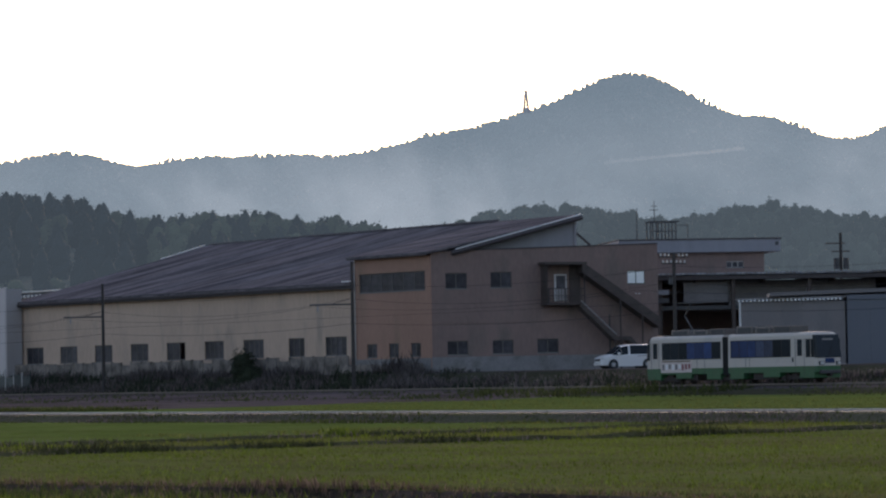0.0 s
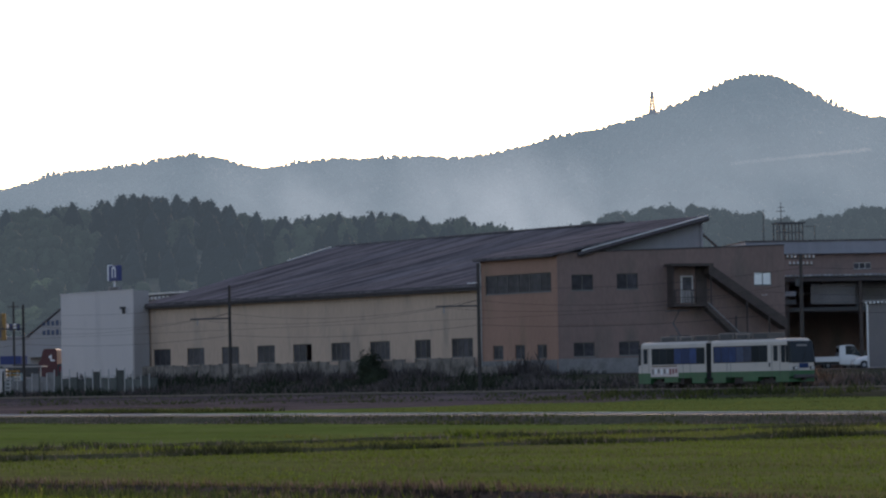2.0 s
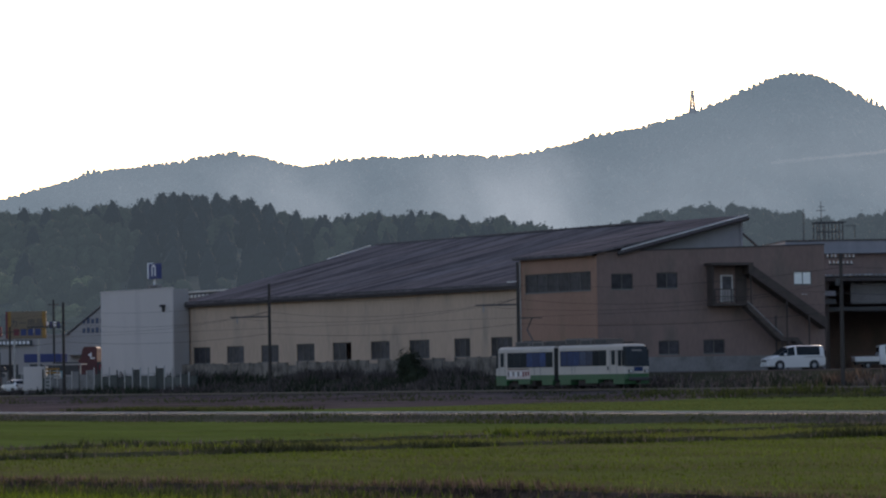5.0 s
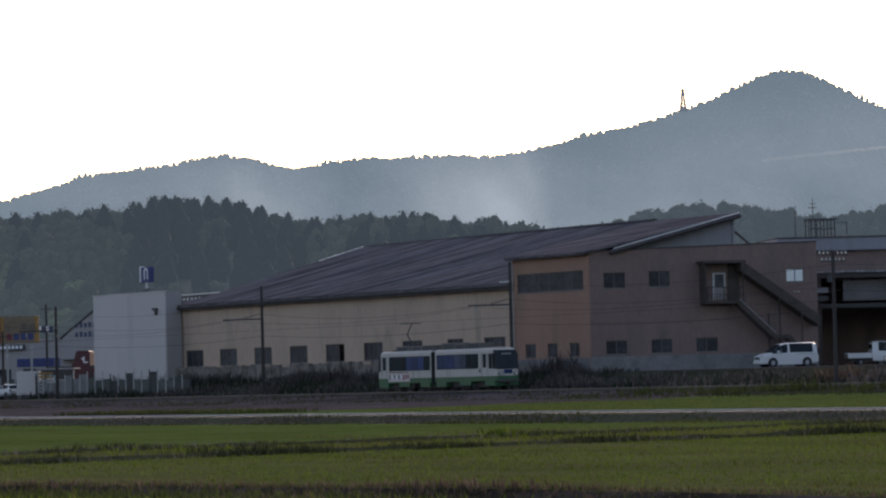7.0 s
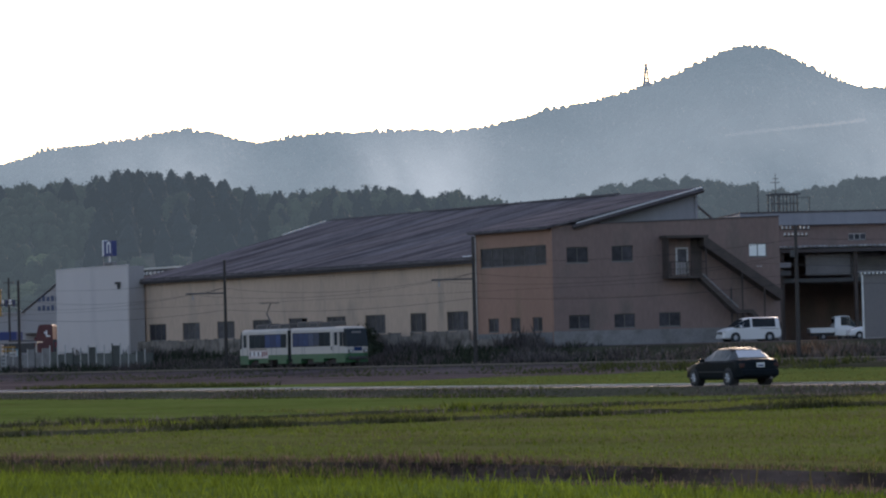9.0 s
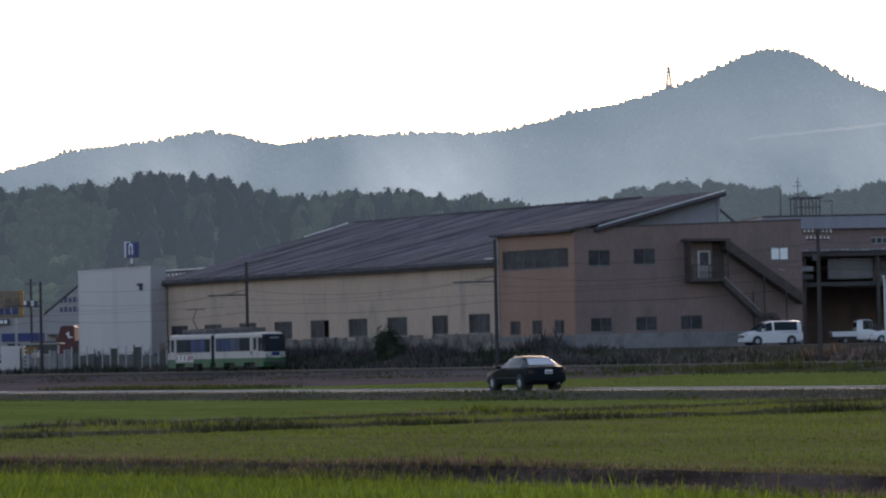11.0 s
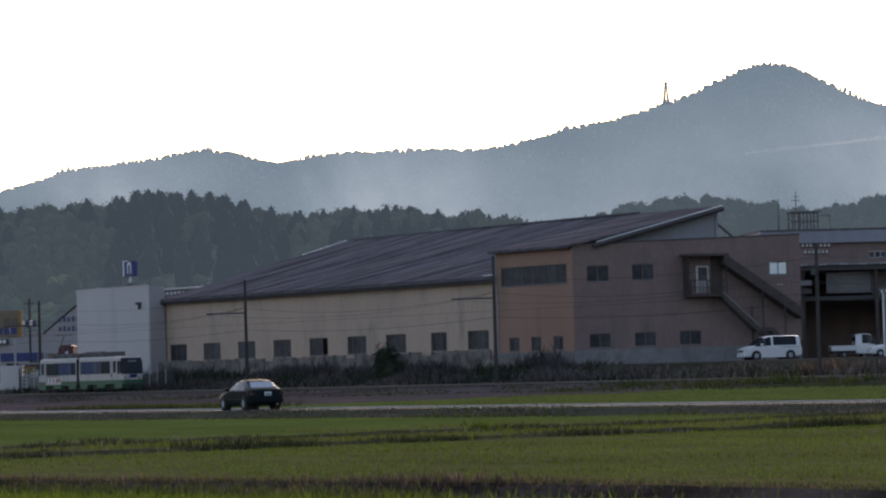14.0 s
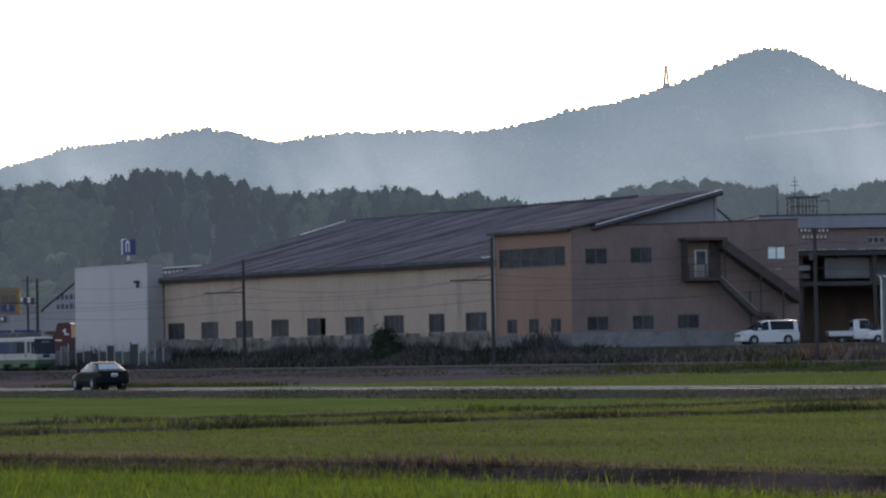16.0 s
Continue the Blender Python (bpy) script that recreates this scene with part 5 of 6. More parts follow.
def wheel(ob, x, y, r, width, side, rim=ALLOY):
    hub = new("wheel", None)
    bm = bmesh.new()
    n = 20
    prof = [(r * 0.62, -width / 2), (r * 0.92, -width / 2), (r, -width * 0.32), (r, width * 0.32), (r * 0.92, width / 2), (r * 0.62, width / 2)]
    rings = [[bm.verts.new((q * math.cos(2 * math.pi * k / n), yy, q * math.sin(2 * math.pi * k / n))) for k in range(n)] for q, yy in prof]
    for a, b in zip(rings, rings[1:] + rings[:1]):
        for k in range(n):
            bm.faces.new((a[k], a[(k + 1) % n], b[(k + 1) % n], b[k]))
    me = bpy.data.meshes.new("wheel")
    bmesh.ops.recalc_face_normals(bm, faces=bm.faces)
    bm.to_mesh(me)
    bm.free()
    bpy.data.objects.remove(hub)
    hub = part_of("wheel", me, RUBBER, ob, "black rubber tyre")
    hub.location = (x, y, r)
    bm = bmesh.new()
    yo = side * width * 0.38
    tube(bm, (0, yo - side * 0.03, 0), (0, yo, 0), r * 0.2, None, 10)
    for k in range(7):
        a = 2 * math.pi * k / 7
        tube(bm, (0, yo - side * 0.02, 0), (r * 0.6 * math.cos(a), yo - side * 0.02, r * 0.6 * math.sin(a)), r * 0.12, r * 0.14, 6)
    tube(bm, (0, yo - side * 0.07, 0), (0, yo - side * 0.05, 0), r * 0.63, None, 18)
    part("rim", bm, rim, hub)
    return hub


def wheels(ob, xs, y, r, width=0.2, rim=ALLOY):
    return [wheel(ob, x, s * y, r, width, s, rim) for x in xs for s in (-1, 1)]


def arches(ob, xs, y, r):
    for x in xs:
        for s in (-1, 1):
            part("wheel_arch", tube(bmesh.new(), (x, s * (y + 0.105), r * 1.04), (x, s * (y - 0.2), r * 1.04), r * 1.17, None, 20), RUBBER, ob)


def plate(ob, x, z, w=0.33, h=0.165):
    p = part("number_plate", boxes((x - 0.01, x + 0.01, -w / 2, w / 2, z, z + h)), PLATE, ob, "pale plate")
    sg = 1 if x > 0 else -1
    part("mark", boxes((x + sg * 0.012, x + sg * 0.016, -0.13, 0.13, z + 0.03, z + 0.09)), SIGN_NAVY, p)


def saloon():
    """A dark saloon; local x points back, so that it drives towards -x."""
    ob = thing("saloon_car", spot(42.4, 82.86, 0, -7.0), "dark green-black four-door saloon car driving on the lane", "car")
    st = [(-2.24, 0.62, 0.34, 0.60, 0.62, 0.5), (-2.12, 0.78, 0.26, 0.68, 0.72, 0.62), (-1.6, 0.85, 0.22, 0.80, 0.85, 0.68), (-0.95, 0.86, 0.22, 0.90, 0.95, 0.70), (-0.80, 0.86, 0.22, 0.91, 0.97, 0.69),
          (-0.18, 0.86, 0.22, 0.92, 1.36, 0.56), (0.12, 0.86, 0.22, 0.92, 1.42, 0.56), (0.55, 0.86, 0.22, 0.93, 1.43, 0.57), (0.98, 0.86, 0.22, 0.93, 1.41, 0.57), (1.25, 0.86, 0.22, 0.94, 1.33, 0.58),
          (1.72, 0.85, 0.22, 0.96, 1.02, 0.66), (1.80, 0.85, 0.23, 0.97, 1.01, 0.68), (2.12, 0.82, 0.26, 0.95, 0.98, 0.70), (2.22, 0.78, 0.30, 0.88, 0.90, 0.66), (2.27, 0.70, 0.36, 0.60, 0.62, 0.5)]
    glass = {(4, "top"), (4, "side"), (5, "side"), (6, "side"), (7, "side"), (8, "side"), (9, "top"), (9, "side")}
    car_shell(ob, st, CAR_DARK, glass, GLASS_CAR)
    arches(ob, (-1.4, 1.3), 0.762, 0.31)
    w = wheels(ob, (-1.4, 1.3), 0.80, 0.31)
    for s in (-1, 1):
        part("tail_lamp", boxes((2.17, 2.25, s * 0.72 - 0.13, s * 0.72 + 0.08, 0.66, 0.84), bevel=0.02), RED_LENS, ob)
        part("headlamp", boxes((-2.2, -2.08, s * 0.6 - 0.13, s * 0.6 + 0.13, 0.52, 0.68), bevel=0.03), CLEAR_LENS, ob)
        part("mirror", boxes((-0.72, -0.55, s * 0.93 - 0.09, s * 0.93 + 0.09, 0.90, 1.03), bevel=0.03), CAR_DARK, ob)
        part("side_moulding", boxes((-1.0, 0.95, s * 0.868 - 0.012, s * 0.868 + 0.012, 0.50, 0.55)), RUBBER, ob)
        for x in (-0.05, 0.85):
            part("door_handle", boxes((x, x + 0.18, s * 0.855 - 0.02, s * 0.855 + 0.02, 0.78, 0.81)), CAR_DARK, ob)
    part("front_bumper", boxes((-2.3, -2.1, -0.72, 0.72, 0.30, 0.50), bevel=0.06), CAR_DARK, ob)
    part("rear_bumper", boxes((2.12, 2.34, -0.78, 0.78, 0.34, 0.60), bevel=0.07), CAR_DARK, ob)
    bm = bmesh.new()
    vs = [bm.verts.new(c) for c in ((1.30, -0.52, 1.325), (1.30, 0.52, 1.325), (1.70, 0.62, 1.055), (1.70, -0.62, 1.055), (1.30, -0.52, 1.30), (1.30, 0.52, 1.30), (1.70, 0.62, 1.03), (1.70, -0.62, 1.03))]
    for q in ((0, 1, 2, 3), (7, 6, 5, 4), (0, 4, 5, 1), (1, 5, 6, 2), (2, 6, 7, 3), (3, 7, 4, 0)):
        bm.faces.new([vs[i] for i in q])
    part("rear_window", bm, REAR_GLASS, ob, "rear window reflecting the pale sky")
    part("exhaust", tube(bmesh.new(), (2.1, 0.45, 0.27), (2.32, 0.45, 0.27), 0.035, None, 8), STEEL, ob)
    plate(ob, 2.285, 0.68)
    return ob, w


def minivan():
    ob = thing("minivan", pose(27.17, 298.2, 1.79, 0, 0, 18), "white minivan with dark windows parked by the factory stair", "van")
    st = [(-2.46, 0.66, 0.34, 0.70, 0.74, 0.55), (-2.36, 0.82, 0.26, 0.86, 0.92, 0.7), (-1.95, 0.88, 0.24, 1.02, 1.10, 0.76), (-1.55, 0.90, 0.24, 1.08, 1.18, 0.78), (-0.75, 0.91, 0.24, 1.10, 1.80, 0.68),
          (-0.17, 0.91, 0.24, 1.14, 1.93, 0.68), (-0.03, 0.91, 0.24, 1.14, 1.94, 0.69), (2.02, 0.91, 0.24, 1.14, 1.94, 0.70), (2.3, 0.90, 0.26, 1.10, 1.88, 0.70), (2.46, 0.86, 0.34, 1.06, 1.30, 0.72), (2.5, 0.80, 0.4, 0.8, 0.84, 0.6)]
    car_shell(ob, st, CAR_WHITE, {(3, "top"), (3, "side"), (4, "side"), (6, "side"), (8, "top")})
    arches(ob, (-1.5, 1.45), 0.815, 0.35)
    wheels(ob, (-1.5, 1.45), 0.855, 0.35, 0.21)
    for s in (-1, 1):
        part("headlamp", boxes((-2.42, -2.2, s * 0.66 - 0.16, s * 0.66 + 0.16, 0.72, 0.92), bevel=0.04), CLEAR_LENS, ob)
        part("tail_lamp", boxes((2.4, 2.5, s * 0.8 - 0.08, s * 0.8 + 0.08, 0.95, 1.5), bevel=0.02), RED_LENS, ob)
        part("mirror", boxes((-1.15, -0.95, s * 1.0 - 0.1, s * 1.0 + 0.1, 1.12, 1.32), bevel=0.04), CAR_WHITE, ob)
        part("sliding_rail", boxes((0.6, 2.2, s * 0.915 - 0.01, s * 0.915 + 0.01, 1.0, 1.03)), DARK, ob)
        part("sill", boxes((-1.1, 1.05, s * 0.86 - 0.05, s * 0.86 + 0.05, 0.2, 0.34)), CAR_WHITE, ob)
    part("grille", boxes((-2.5, -2.4, -0.5, 0.5, 0.62, 0.84), bevel=0.02), CHROME, ob)
    part("front_bumper", boxes((-2.52, -2.3, -0.8, 0.8, 0.26, 0.52), bevel=0.07), CAR_WHITE, ob)
    plate(ob, -2.53, 0.4)


def kei_truck():
    ob = thing("small_pickup_truck", pose(36.5, 320.2, 1.8, 0, 0, 6), "small white flatbed truck parked in the shed mouth", "truck")
    st = [(-0.02, 0.70, 0.35, 1.2, 1.98, 0.62), (0.5, 0.72, 0.3, 1.2, 2.05, 0.64), (1.1, 0.72, 0.28, 1.18, 2.05, 0.64), (1.3, 0.72, 0.28, 1.14, 1.98, 0.62), (1.95, 0.72, 0.28, 0.98, 1.08, 0.66), (2.1, 0.68, 0.34, 0.8, 0.86, 0.6)]
    car_shell(ob, st, CAR_WHITE, {(1, "side"), (2, "side"), (3, "side"), (3, "top")}, name="cab")
    part("bed_floor", boxes((-2.15, -0.05, -0.72, 0.72, 0.62, 0.70)), CAR_WHITE, ob)
    for y in (-0.72, 0.69):
        part("bed_side", boxes((-2.15, -0.05, y, y + 0.03, 0.70, 1.05)), CAR_WHITE, ob)
    part("tailgate", boxes((-2.18, -2.14, -0.72, 0.72, 0.66, 1.0)), CAR_WHITE, ob)
    part("headboard", boxes((-0.1, -0.05, -0.7, 0.7, 0.7, 1.3)), CAR_WHITE, ob)
    for y in (-0.38, 0.0, 0.38):
        part("rear_pane", boxes((-0.045, -0.03, y - 0.16, y + 0.16, 1.4, 1.8)), GLASS_DARK, ob)
    part("chassis", boxes((-2.0, 1.9, -0.4, 0.4, 0.36, 0.6)), DARK, ob)
    wheels(ob, (-1.05, 1.45), 0.6, 0.27, 0.15, STEEL)
    for s in (-1, 1):
        part("headlamp", boxes((2.06, 2.13, s * 0.5 - 0.1, s * 0.5 + 0.1, 0.6, 0.76)), CLEAR_LENS, ob)


def hatchback(x, y, z, turn, label):
    ob = thing("parked_car", pose(x, y, z, 0, 0, turn), label, "car", "parked cars")
    st = [(-2.1, 0.62, 0.34, 0.62, 0.64, 0.5), (-1.98, 0.78, 0.26, 0.74, 0.78, 0.62), (-1.5, 0.83, 0.22, 0.88, 0.94, 0.68), (-1.0, 0.84, 0.22, 0.94, 1.02, 0.68), (-0.3, 0.84, 0.22, 0.96, 1.44, 0.58), (0.2, 0.84, 0.22, 0.96, 1.5, 0.58),
          (1.1, 0.84, 0.22, 0.97, 1.47, 0.58), (1.5, 0.84, 0.22, 0.98, 1.36, 0.58), (1.95, 0.80, 0.28, 0.96, 1.0, 0.64), (2.05, 0.72, 0.36, 0.7, 0.72, 0.5)]
    car_shell(ob, st, CAR_WHITE, {(3, "top"), (3, "side"), (4, "side"), (5, "side"), (6, "side"), (7, "top")})
    arches(ob, (-1.3, 1.25), 0.745, 0.29)
    wheels(ob, (-1.3, 1.25), 0.79, 0.29, 0.18)
    for s in (-1, 1):
        part("headlamp", boxes((-2.04, -1.88, s * 0.58 - 0.14, s * 0.58 + 0.14, 0.6, 0.76), bevel=0.03), CLEAR_LENS, ob)
        part("tail_lamp", boxes((1.9, 2.03, s * 0.66 - 0.1, s * 0.66 + 0.1, 0.72, 0.92)), RED_LENS, ob)
    part("front_bumper", boxes((-2.15, -1.95, -0.74, 0.74, 0.28, 0.5), bevel=0.06), CAR_WHITE, ob)


def tram():
    """Two-section tram; local x runs from its leading end (-) to its trailing end (+), y away from the viewer."""
    ob = thing("articulated_tram", spot(201.98, 155.98, 0.57), "white and green two-section tram with blue-curtained windows", "tram")
    W = 1.1

    def section(x0, x1, nose):
        # nose: +1 or -1, the side on which the section has its raked cab end
        def ring(z, dx, w):
            a, b = (x0 - 0, x1 + dx) if nose > 0 else (x0 - dx, x1)
            return a, b, w
        lower, upper, roof = bmesh.new(), bmesh.new(), bmesh.new()
        # skirt and body as lofts over height
        def shell(bm, levels, c=0.22):
            rings = []
            for z, dx, w in levels:
                a, b, w = ring(z, dx, w)
                ca, cb = (0.02, c) if nose > 0 else (c, 0.02)
                pts = [(a + ca, -w), (b - cb, -w), (b - cb * 0.25, -w + cb * 0.7), (b, -w + cb * 2.2), (b, w - cb * 2.2), (b - cb * 0.25, w - cb * 0.7), (b - cb, w), (a + ca, w), (a + ca * 0.25, w - ca * 0.7), (a, w - ca * 2.2), (a, -w + ca * 2.2), (a + ca * 0.25, -w + ca * 0.7)]
                rings.append([bm.verts.new((x, y, z)) for x, y in pts])
            for p, q in zip(rings, rings[1:]):
                for k in range(12):
                    bm.faces.new((p[k], p[(k + 1) % 12], q[(k + 1) % 12], q[k]))
            bm.faces.new(rings[0][::-1]), bm.faces.new(rings[-1])
            return bm
        part("skirt", shell(lower, [(0.72, 0.05, W), (1.12, 0.06, W)]), BODY_GREEN, ob, "green lower panels")
        part("body", shell(upper, [(1.122, 0.06, W), (1.62, 0.02, W), (2.9, -0.2, W - 0.02), (3.14, -0.26, W - 0.03), (3.27, -0.32, W - 0.08), (3.35, -0.42, W - 0.2)]), BODY_WHITE, ob, "white painted body shell")
        part("roof", shell(roof, [(3.352, -0.42, W - 0.2), (3.40, -0.6, W - 0.5)]), ROOF_KIT, ob, "grey dusty roof")
        for a, b in ((x0 + 0.2, x0 + 1.6), (x1 - 1.6, x1 - 0.2)) if nose > 0 else ((x0 + 0.2, x0 + 1.6), (x1 - 1.6, x1 - 0.2)):
            part("skirt_panel", boxes((a, b, -W, W, 0.34, 0.718)), BODY_GREEN, ob)
        mid = (x0 + x1) / 2
        part("skirt_panel", boxes((mid - 0.8, mid + 0.8, -W, W, 0.42, 0.718)), BODY_GREEN, ob)

    E = 8.74
    ENDS = {-1: 8.5, 1: E}
    section(-8.5, -0.5, -1)
    section(0.08, E, 1)
    # panes along both sides
    def pane_row(a, b, n, z0, z1, material, y, name="window"):
        st = (b - a) / n
        for s in (-1, 1):
            fr = part(name, boxes((a - 0.05, b + 0.05, s * y - 0.012, s * y + 0.012, z0 - 0.05, z1 + 0.05)), RUBBER, ob)
            for i in range(n):
                mt = material if not callable(material) else material(i)
                part("pane", boxes((a + i * st + 0.03, a + (i + 1) * st - 0.03, s * (y + 0.01) - 0.008, s * (y + 0.01) + 0.008, z0, z1)), mt, fr)
    pane_row(-6.7, -0.7, 7, 1.77, 2.86, lambda i: GLASS_BLUE if i in (3, 4, 5) else GLASS_DARK, W - 0.002)
    pane_row(0.4, 6.24, 7, 1.79, 2.88, lambda i: GLASS_BLUE if i in (0, 1, 2) else GLASS_MUTED if i in (3, 4) else GLASS_DARK, W - 0.002)
    for x in (-7.66, 6.98):
        pane_row(x, x + 0.36, 1, 1.85, 2.85, GLASS_DARK, W - 0.002, "door_window")
    for x, wide in ((7.8, 0.34), (8.3, 0.2), (-8.2, 0.12)):
        pane_row(x, x + wide, 1, 1.75, 2.86, GLASS_DARK, W - 0.002, "cab_window")
    for x in (-7.9, -7.1, -3.1, -2.3, 1.85, 2.25, 6.75, 7.6):
        for s in (-1, 1):
            part("door_seam", boxes((x - 0.015, x + 0.015, s * (W + 0.002) - 0.006, s * (W + 0.002) + 0.006, 0.5, 2.95)), DARK, ob)
    for s in (-1, 1):
        part("push_button", boxes((6.42, 6.58, s * (W + 0.01) - 0.012, s * (W + 0.01) + 0.012, 1.4, 1.7)), DARK, ob)
    # cab ends
    for e, E in ENDS.items():
        bm = bmesh.new()
        vs = [bm.verts.new(c) for c in ((e * (E + 0.045), -1.0, 1.66), (e * (E + 0.045), 1.0, 1.66), (e * (E - 0.20), 0.98, 3.18), (e * (E - 0.20), -0.98, 3.18),
                                        (e * (E - 0.16), -1.09, 1.66), (e * (E - 0.16), 1.09, 1.66), (e * (E - 0.38), 1.075, 3.18), (e * (E - 0.38), -1.075, 3.18))]
        for q in ((0, 1, 2, 3), (7, 6, 5, 4), (0, 4, 5, 1), (1, 5, 6, 2), (2, 6, 7, 3), (3, 7, 4, 0)):
            bm.faces.new([vs[i] for i in q])
        ws = part("windscreen", bm, GLASS_DARK, ob, "dark wrap-round windscreen")
        part("destination_box", boxes((e * (E - 0.2) - 0.06, e * (E - 0.2) + 0.06, -0.45, 0.45, 2.74, 2.94)), PLINTH, ws)
        part("wiper", tube(bmesh.new(), (e * (E + 0.06), -0.1, 1.75), (e * (E - 0.06), 0.3, 2.45), 0.015, None, 4), RUBBER, ws)
        part("front_band", boxes((e * (E + 0.06) - 0.02, e * (E + 0.06) + 0.02, -0.38, 0.38, 1.3, 1.62)), GLASS_BLUE, ob, "blue front panel")
        for y in (-0.72, 0.72):
            h = part("headlamp", boxes((e * (E + 0.06) - 0.06, e * (E + 0.06) + 0.06, y - 0.2, y + 0.2, 1.18, 1.42), bevel=0.03), DARK, ob, "dark headlamp housing")
            part("lens", boxes((e * (E + 0.125) - 0.01, e * (E + 0.125) + 0.01, y - 0.13, y + 0.13, 1.22, 1.38)), CLEAR_LENS, h)
        part("bumper", boxes((e * (E + 0.06) - 0.12, e * (E + 0.06) + 0.12, -0.85, 0.85, 0.6, 0.85), bevel=0.04), DARK, ob)
        part("coupler", tube(bmesh.new(), (e * (E - 0.2), 0, 0.5), (e * (E + 0.2), 0, 0.5), 0.09, None, 8), BOGIE, ob)
    # gangway, roof kit, pantograph
    folds = [(-0.49, -W + 0.1)]
    for i in range(8):
        x = -0.49 + i * 0.07
        folds += [(x + 0.035, -W + 0.02), (x + 0.07, -W + 0.12)]
    bm = bmesh.new()
    lo = [bm.verts.new((x, y, 0.6)) for x, y in folds] + [bm.verts.new((x, -y, 0.6)) for x, y in reversed(folds)]
    hi = [bm.verts.new((v.co.x, v.co.y, 3.2)) for v in lo]
    for i in range(len(lo)):
        j = (i + 1) % len(lo)
        bm.faces.new((lo[i], lo[j], hi[j], hi[i]))
    bm.faces.new(lo[::-1]), bm.faces.new(hi)
    part("gangway", bm, RUBBER, ob, "black bellows gangway")
    for x0, x1, h in ((-6.2, -4.3, 0.4), (-3.9, -2.4, 0.36), (-2.2, -0.6, 0.42), (0.5, 2.2, 0.5), (2.4, 3.9, 0.42), (4.2, 6.0, 0.46)):
        u = part("roof_unit", boxes((x0, x1, -0.72, 0.72, 3.35, 3.36 + h), bevel=0.04), ROOF_KIT, ob, "grey rooftop unit")
        part("grille", boxes((x0 + 0.2, x1 - 0.2, -0.735, -0.721, 3.42, 3.3 + h)), DARK, u)
    part("roof_duct", boxes((0.1, 3.0, -0.3, 0.3, 3.5, 3.9)), ROOF_KIT, ob)
    part("roof_rail", boxes((-6.8, -0.5, -0.85, -0.8, 3.34, 3.42), (0.5, 6.8, -0.85, -0.8, 3.34, 3.42)), ROOF_KIT, ob)
    pg = part("pantograph", boxes((-5.4, -4.3, -0.5, 0.5, 3.76, 3.84)), DARK, ob, "single-arm pantograph")
    part("lower_arm", tube(bmesh.new(), (-4.7, 0, 3.7), (-5.6, 0, 4.75), 0.055, None, 6), DARK, pg)
    part("upper_arm", tube(bmesh.new(), (-5.6, 0, 4.75), (-4.9, 0, 5.62), 0.045, None, 6), DARK, pg)
    part("collector", boxes((-5.0, -4.8, -0.85, 0.85, 5.62, 5.68)), DARK, pg)
    part("collector", boxes((-5.5, -4.2, -0.75, -0.68, 5.60, 5.66)), DARK, pg)
    # board on the side
    ad = part("side_board", boxes((-6.85, -3.65, -W - 0.03, -W - 0.004, 0.84, 1.7)), AD_PANEL, ob, "pale pinkish board with maroon print")
    for i in range(9):
        x = -6.7 + i * 0.34
        part("print", boxes((x, x + 0.22, -W - 0.036, -W - 0.031, 1.0 + 0.05 * (i % 3), 1.42)), AD_INK if i > 5 else SIGN_WHITE if i % 2 else PLINTH, ad)
    part("print", boxes((-6.75, -3.75, -W - 0.036, -W - 0.031, 1.56, 1.66)), SIGN_TAN, ad)
    # bogies and equipment
    for x in (-6.3, 0.0, 6.3):
        b = part("bogie", boxes((x - 1.25, x + 1.25, -0.86, -0.74, 0.26, 0.5), (x - 1.25, x + 1.25, 0.74, 0.86, 0.26, 0.5), (x - 0.3, x + 0.3, -0.8, 0.8, 0.3, 0.66)), BOGIE, ob)
        for dx in (-0.85, 0.85):
            for y in (-0.57, 0.57):
                part("wheel", tube(bmesh.new(), (x + dx, y - 0.06, 0.33), (x + dx, y + 0.06, 0.33), 0.33, None, 20), BOGIE, b)
            part("axle_box", boxes((x + dx - 0.14, x + dx + 0.14, -0.95, -0.862, 0.2, 0.48)), BOGIE, b)
    for x0, x1 in ((-4.6, -3.3), (2.4, 4.8)):
        part("underfloor_case", boxes((x0, x1, -0.9, 0.9, 0.26, 0.68), bevel=0.02), BOGIE, ob)
    for o in ob.children_recursive:
        o.data.transform(Matrix.Diagonal((1.10, 1, 1, 1)))
    return ob


CAR, CAR_WHEELS = saloon()
TRAM = tram()
minivan()
kei_truck()
hatchback(38.1, 306.0, 1.8, 6, "white hatchback parked beside the storage shed")


# ---- roadside shops far along the line ----
def far(x, y, dist):
    """World place from a bearing and height (both in thousandths) and a distance."""
    return x * dist / 1000, dist, 1.5 + y * dist / 1000


def kana(text, parent, size, x, y, z, material):
    cu = bpy.data.curves.new("lettering", "FONT")
    cu.body, cu.size, cu.extrude, cu.align_x, cu.align_y = text, size, 0.01, "CENTER", "CENTER"
    cu.materials.append(material)
    ob = new("lettering", cu)
    ob.parent = parent
    ob.matrix_basis = pose(x, y, z, 90, 0, 0)
    return ob


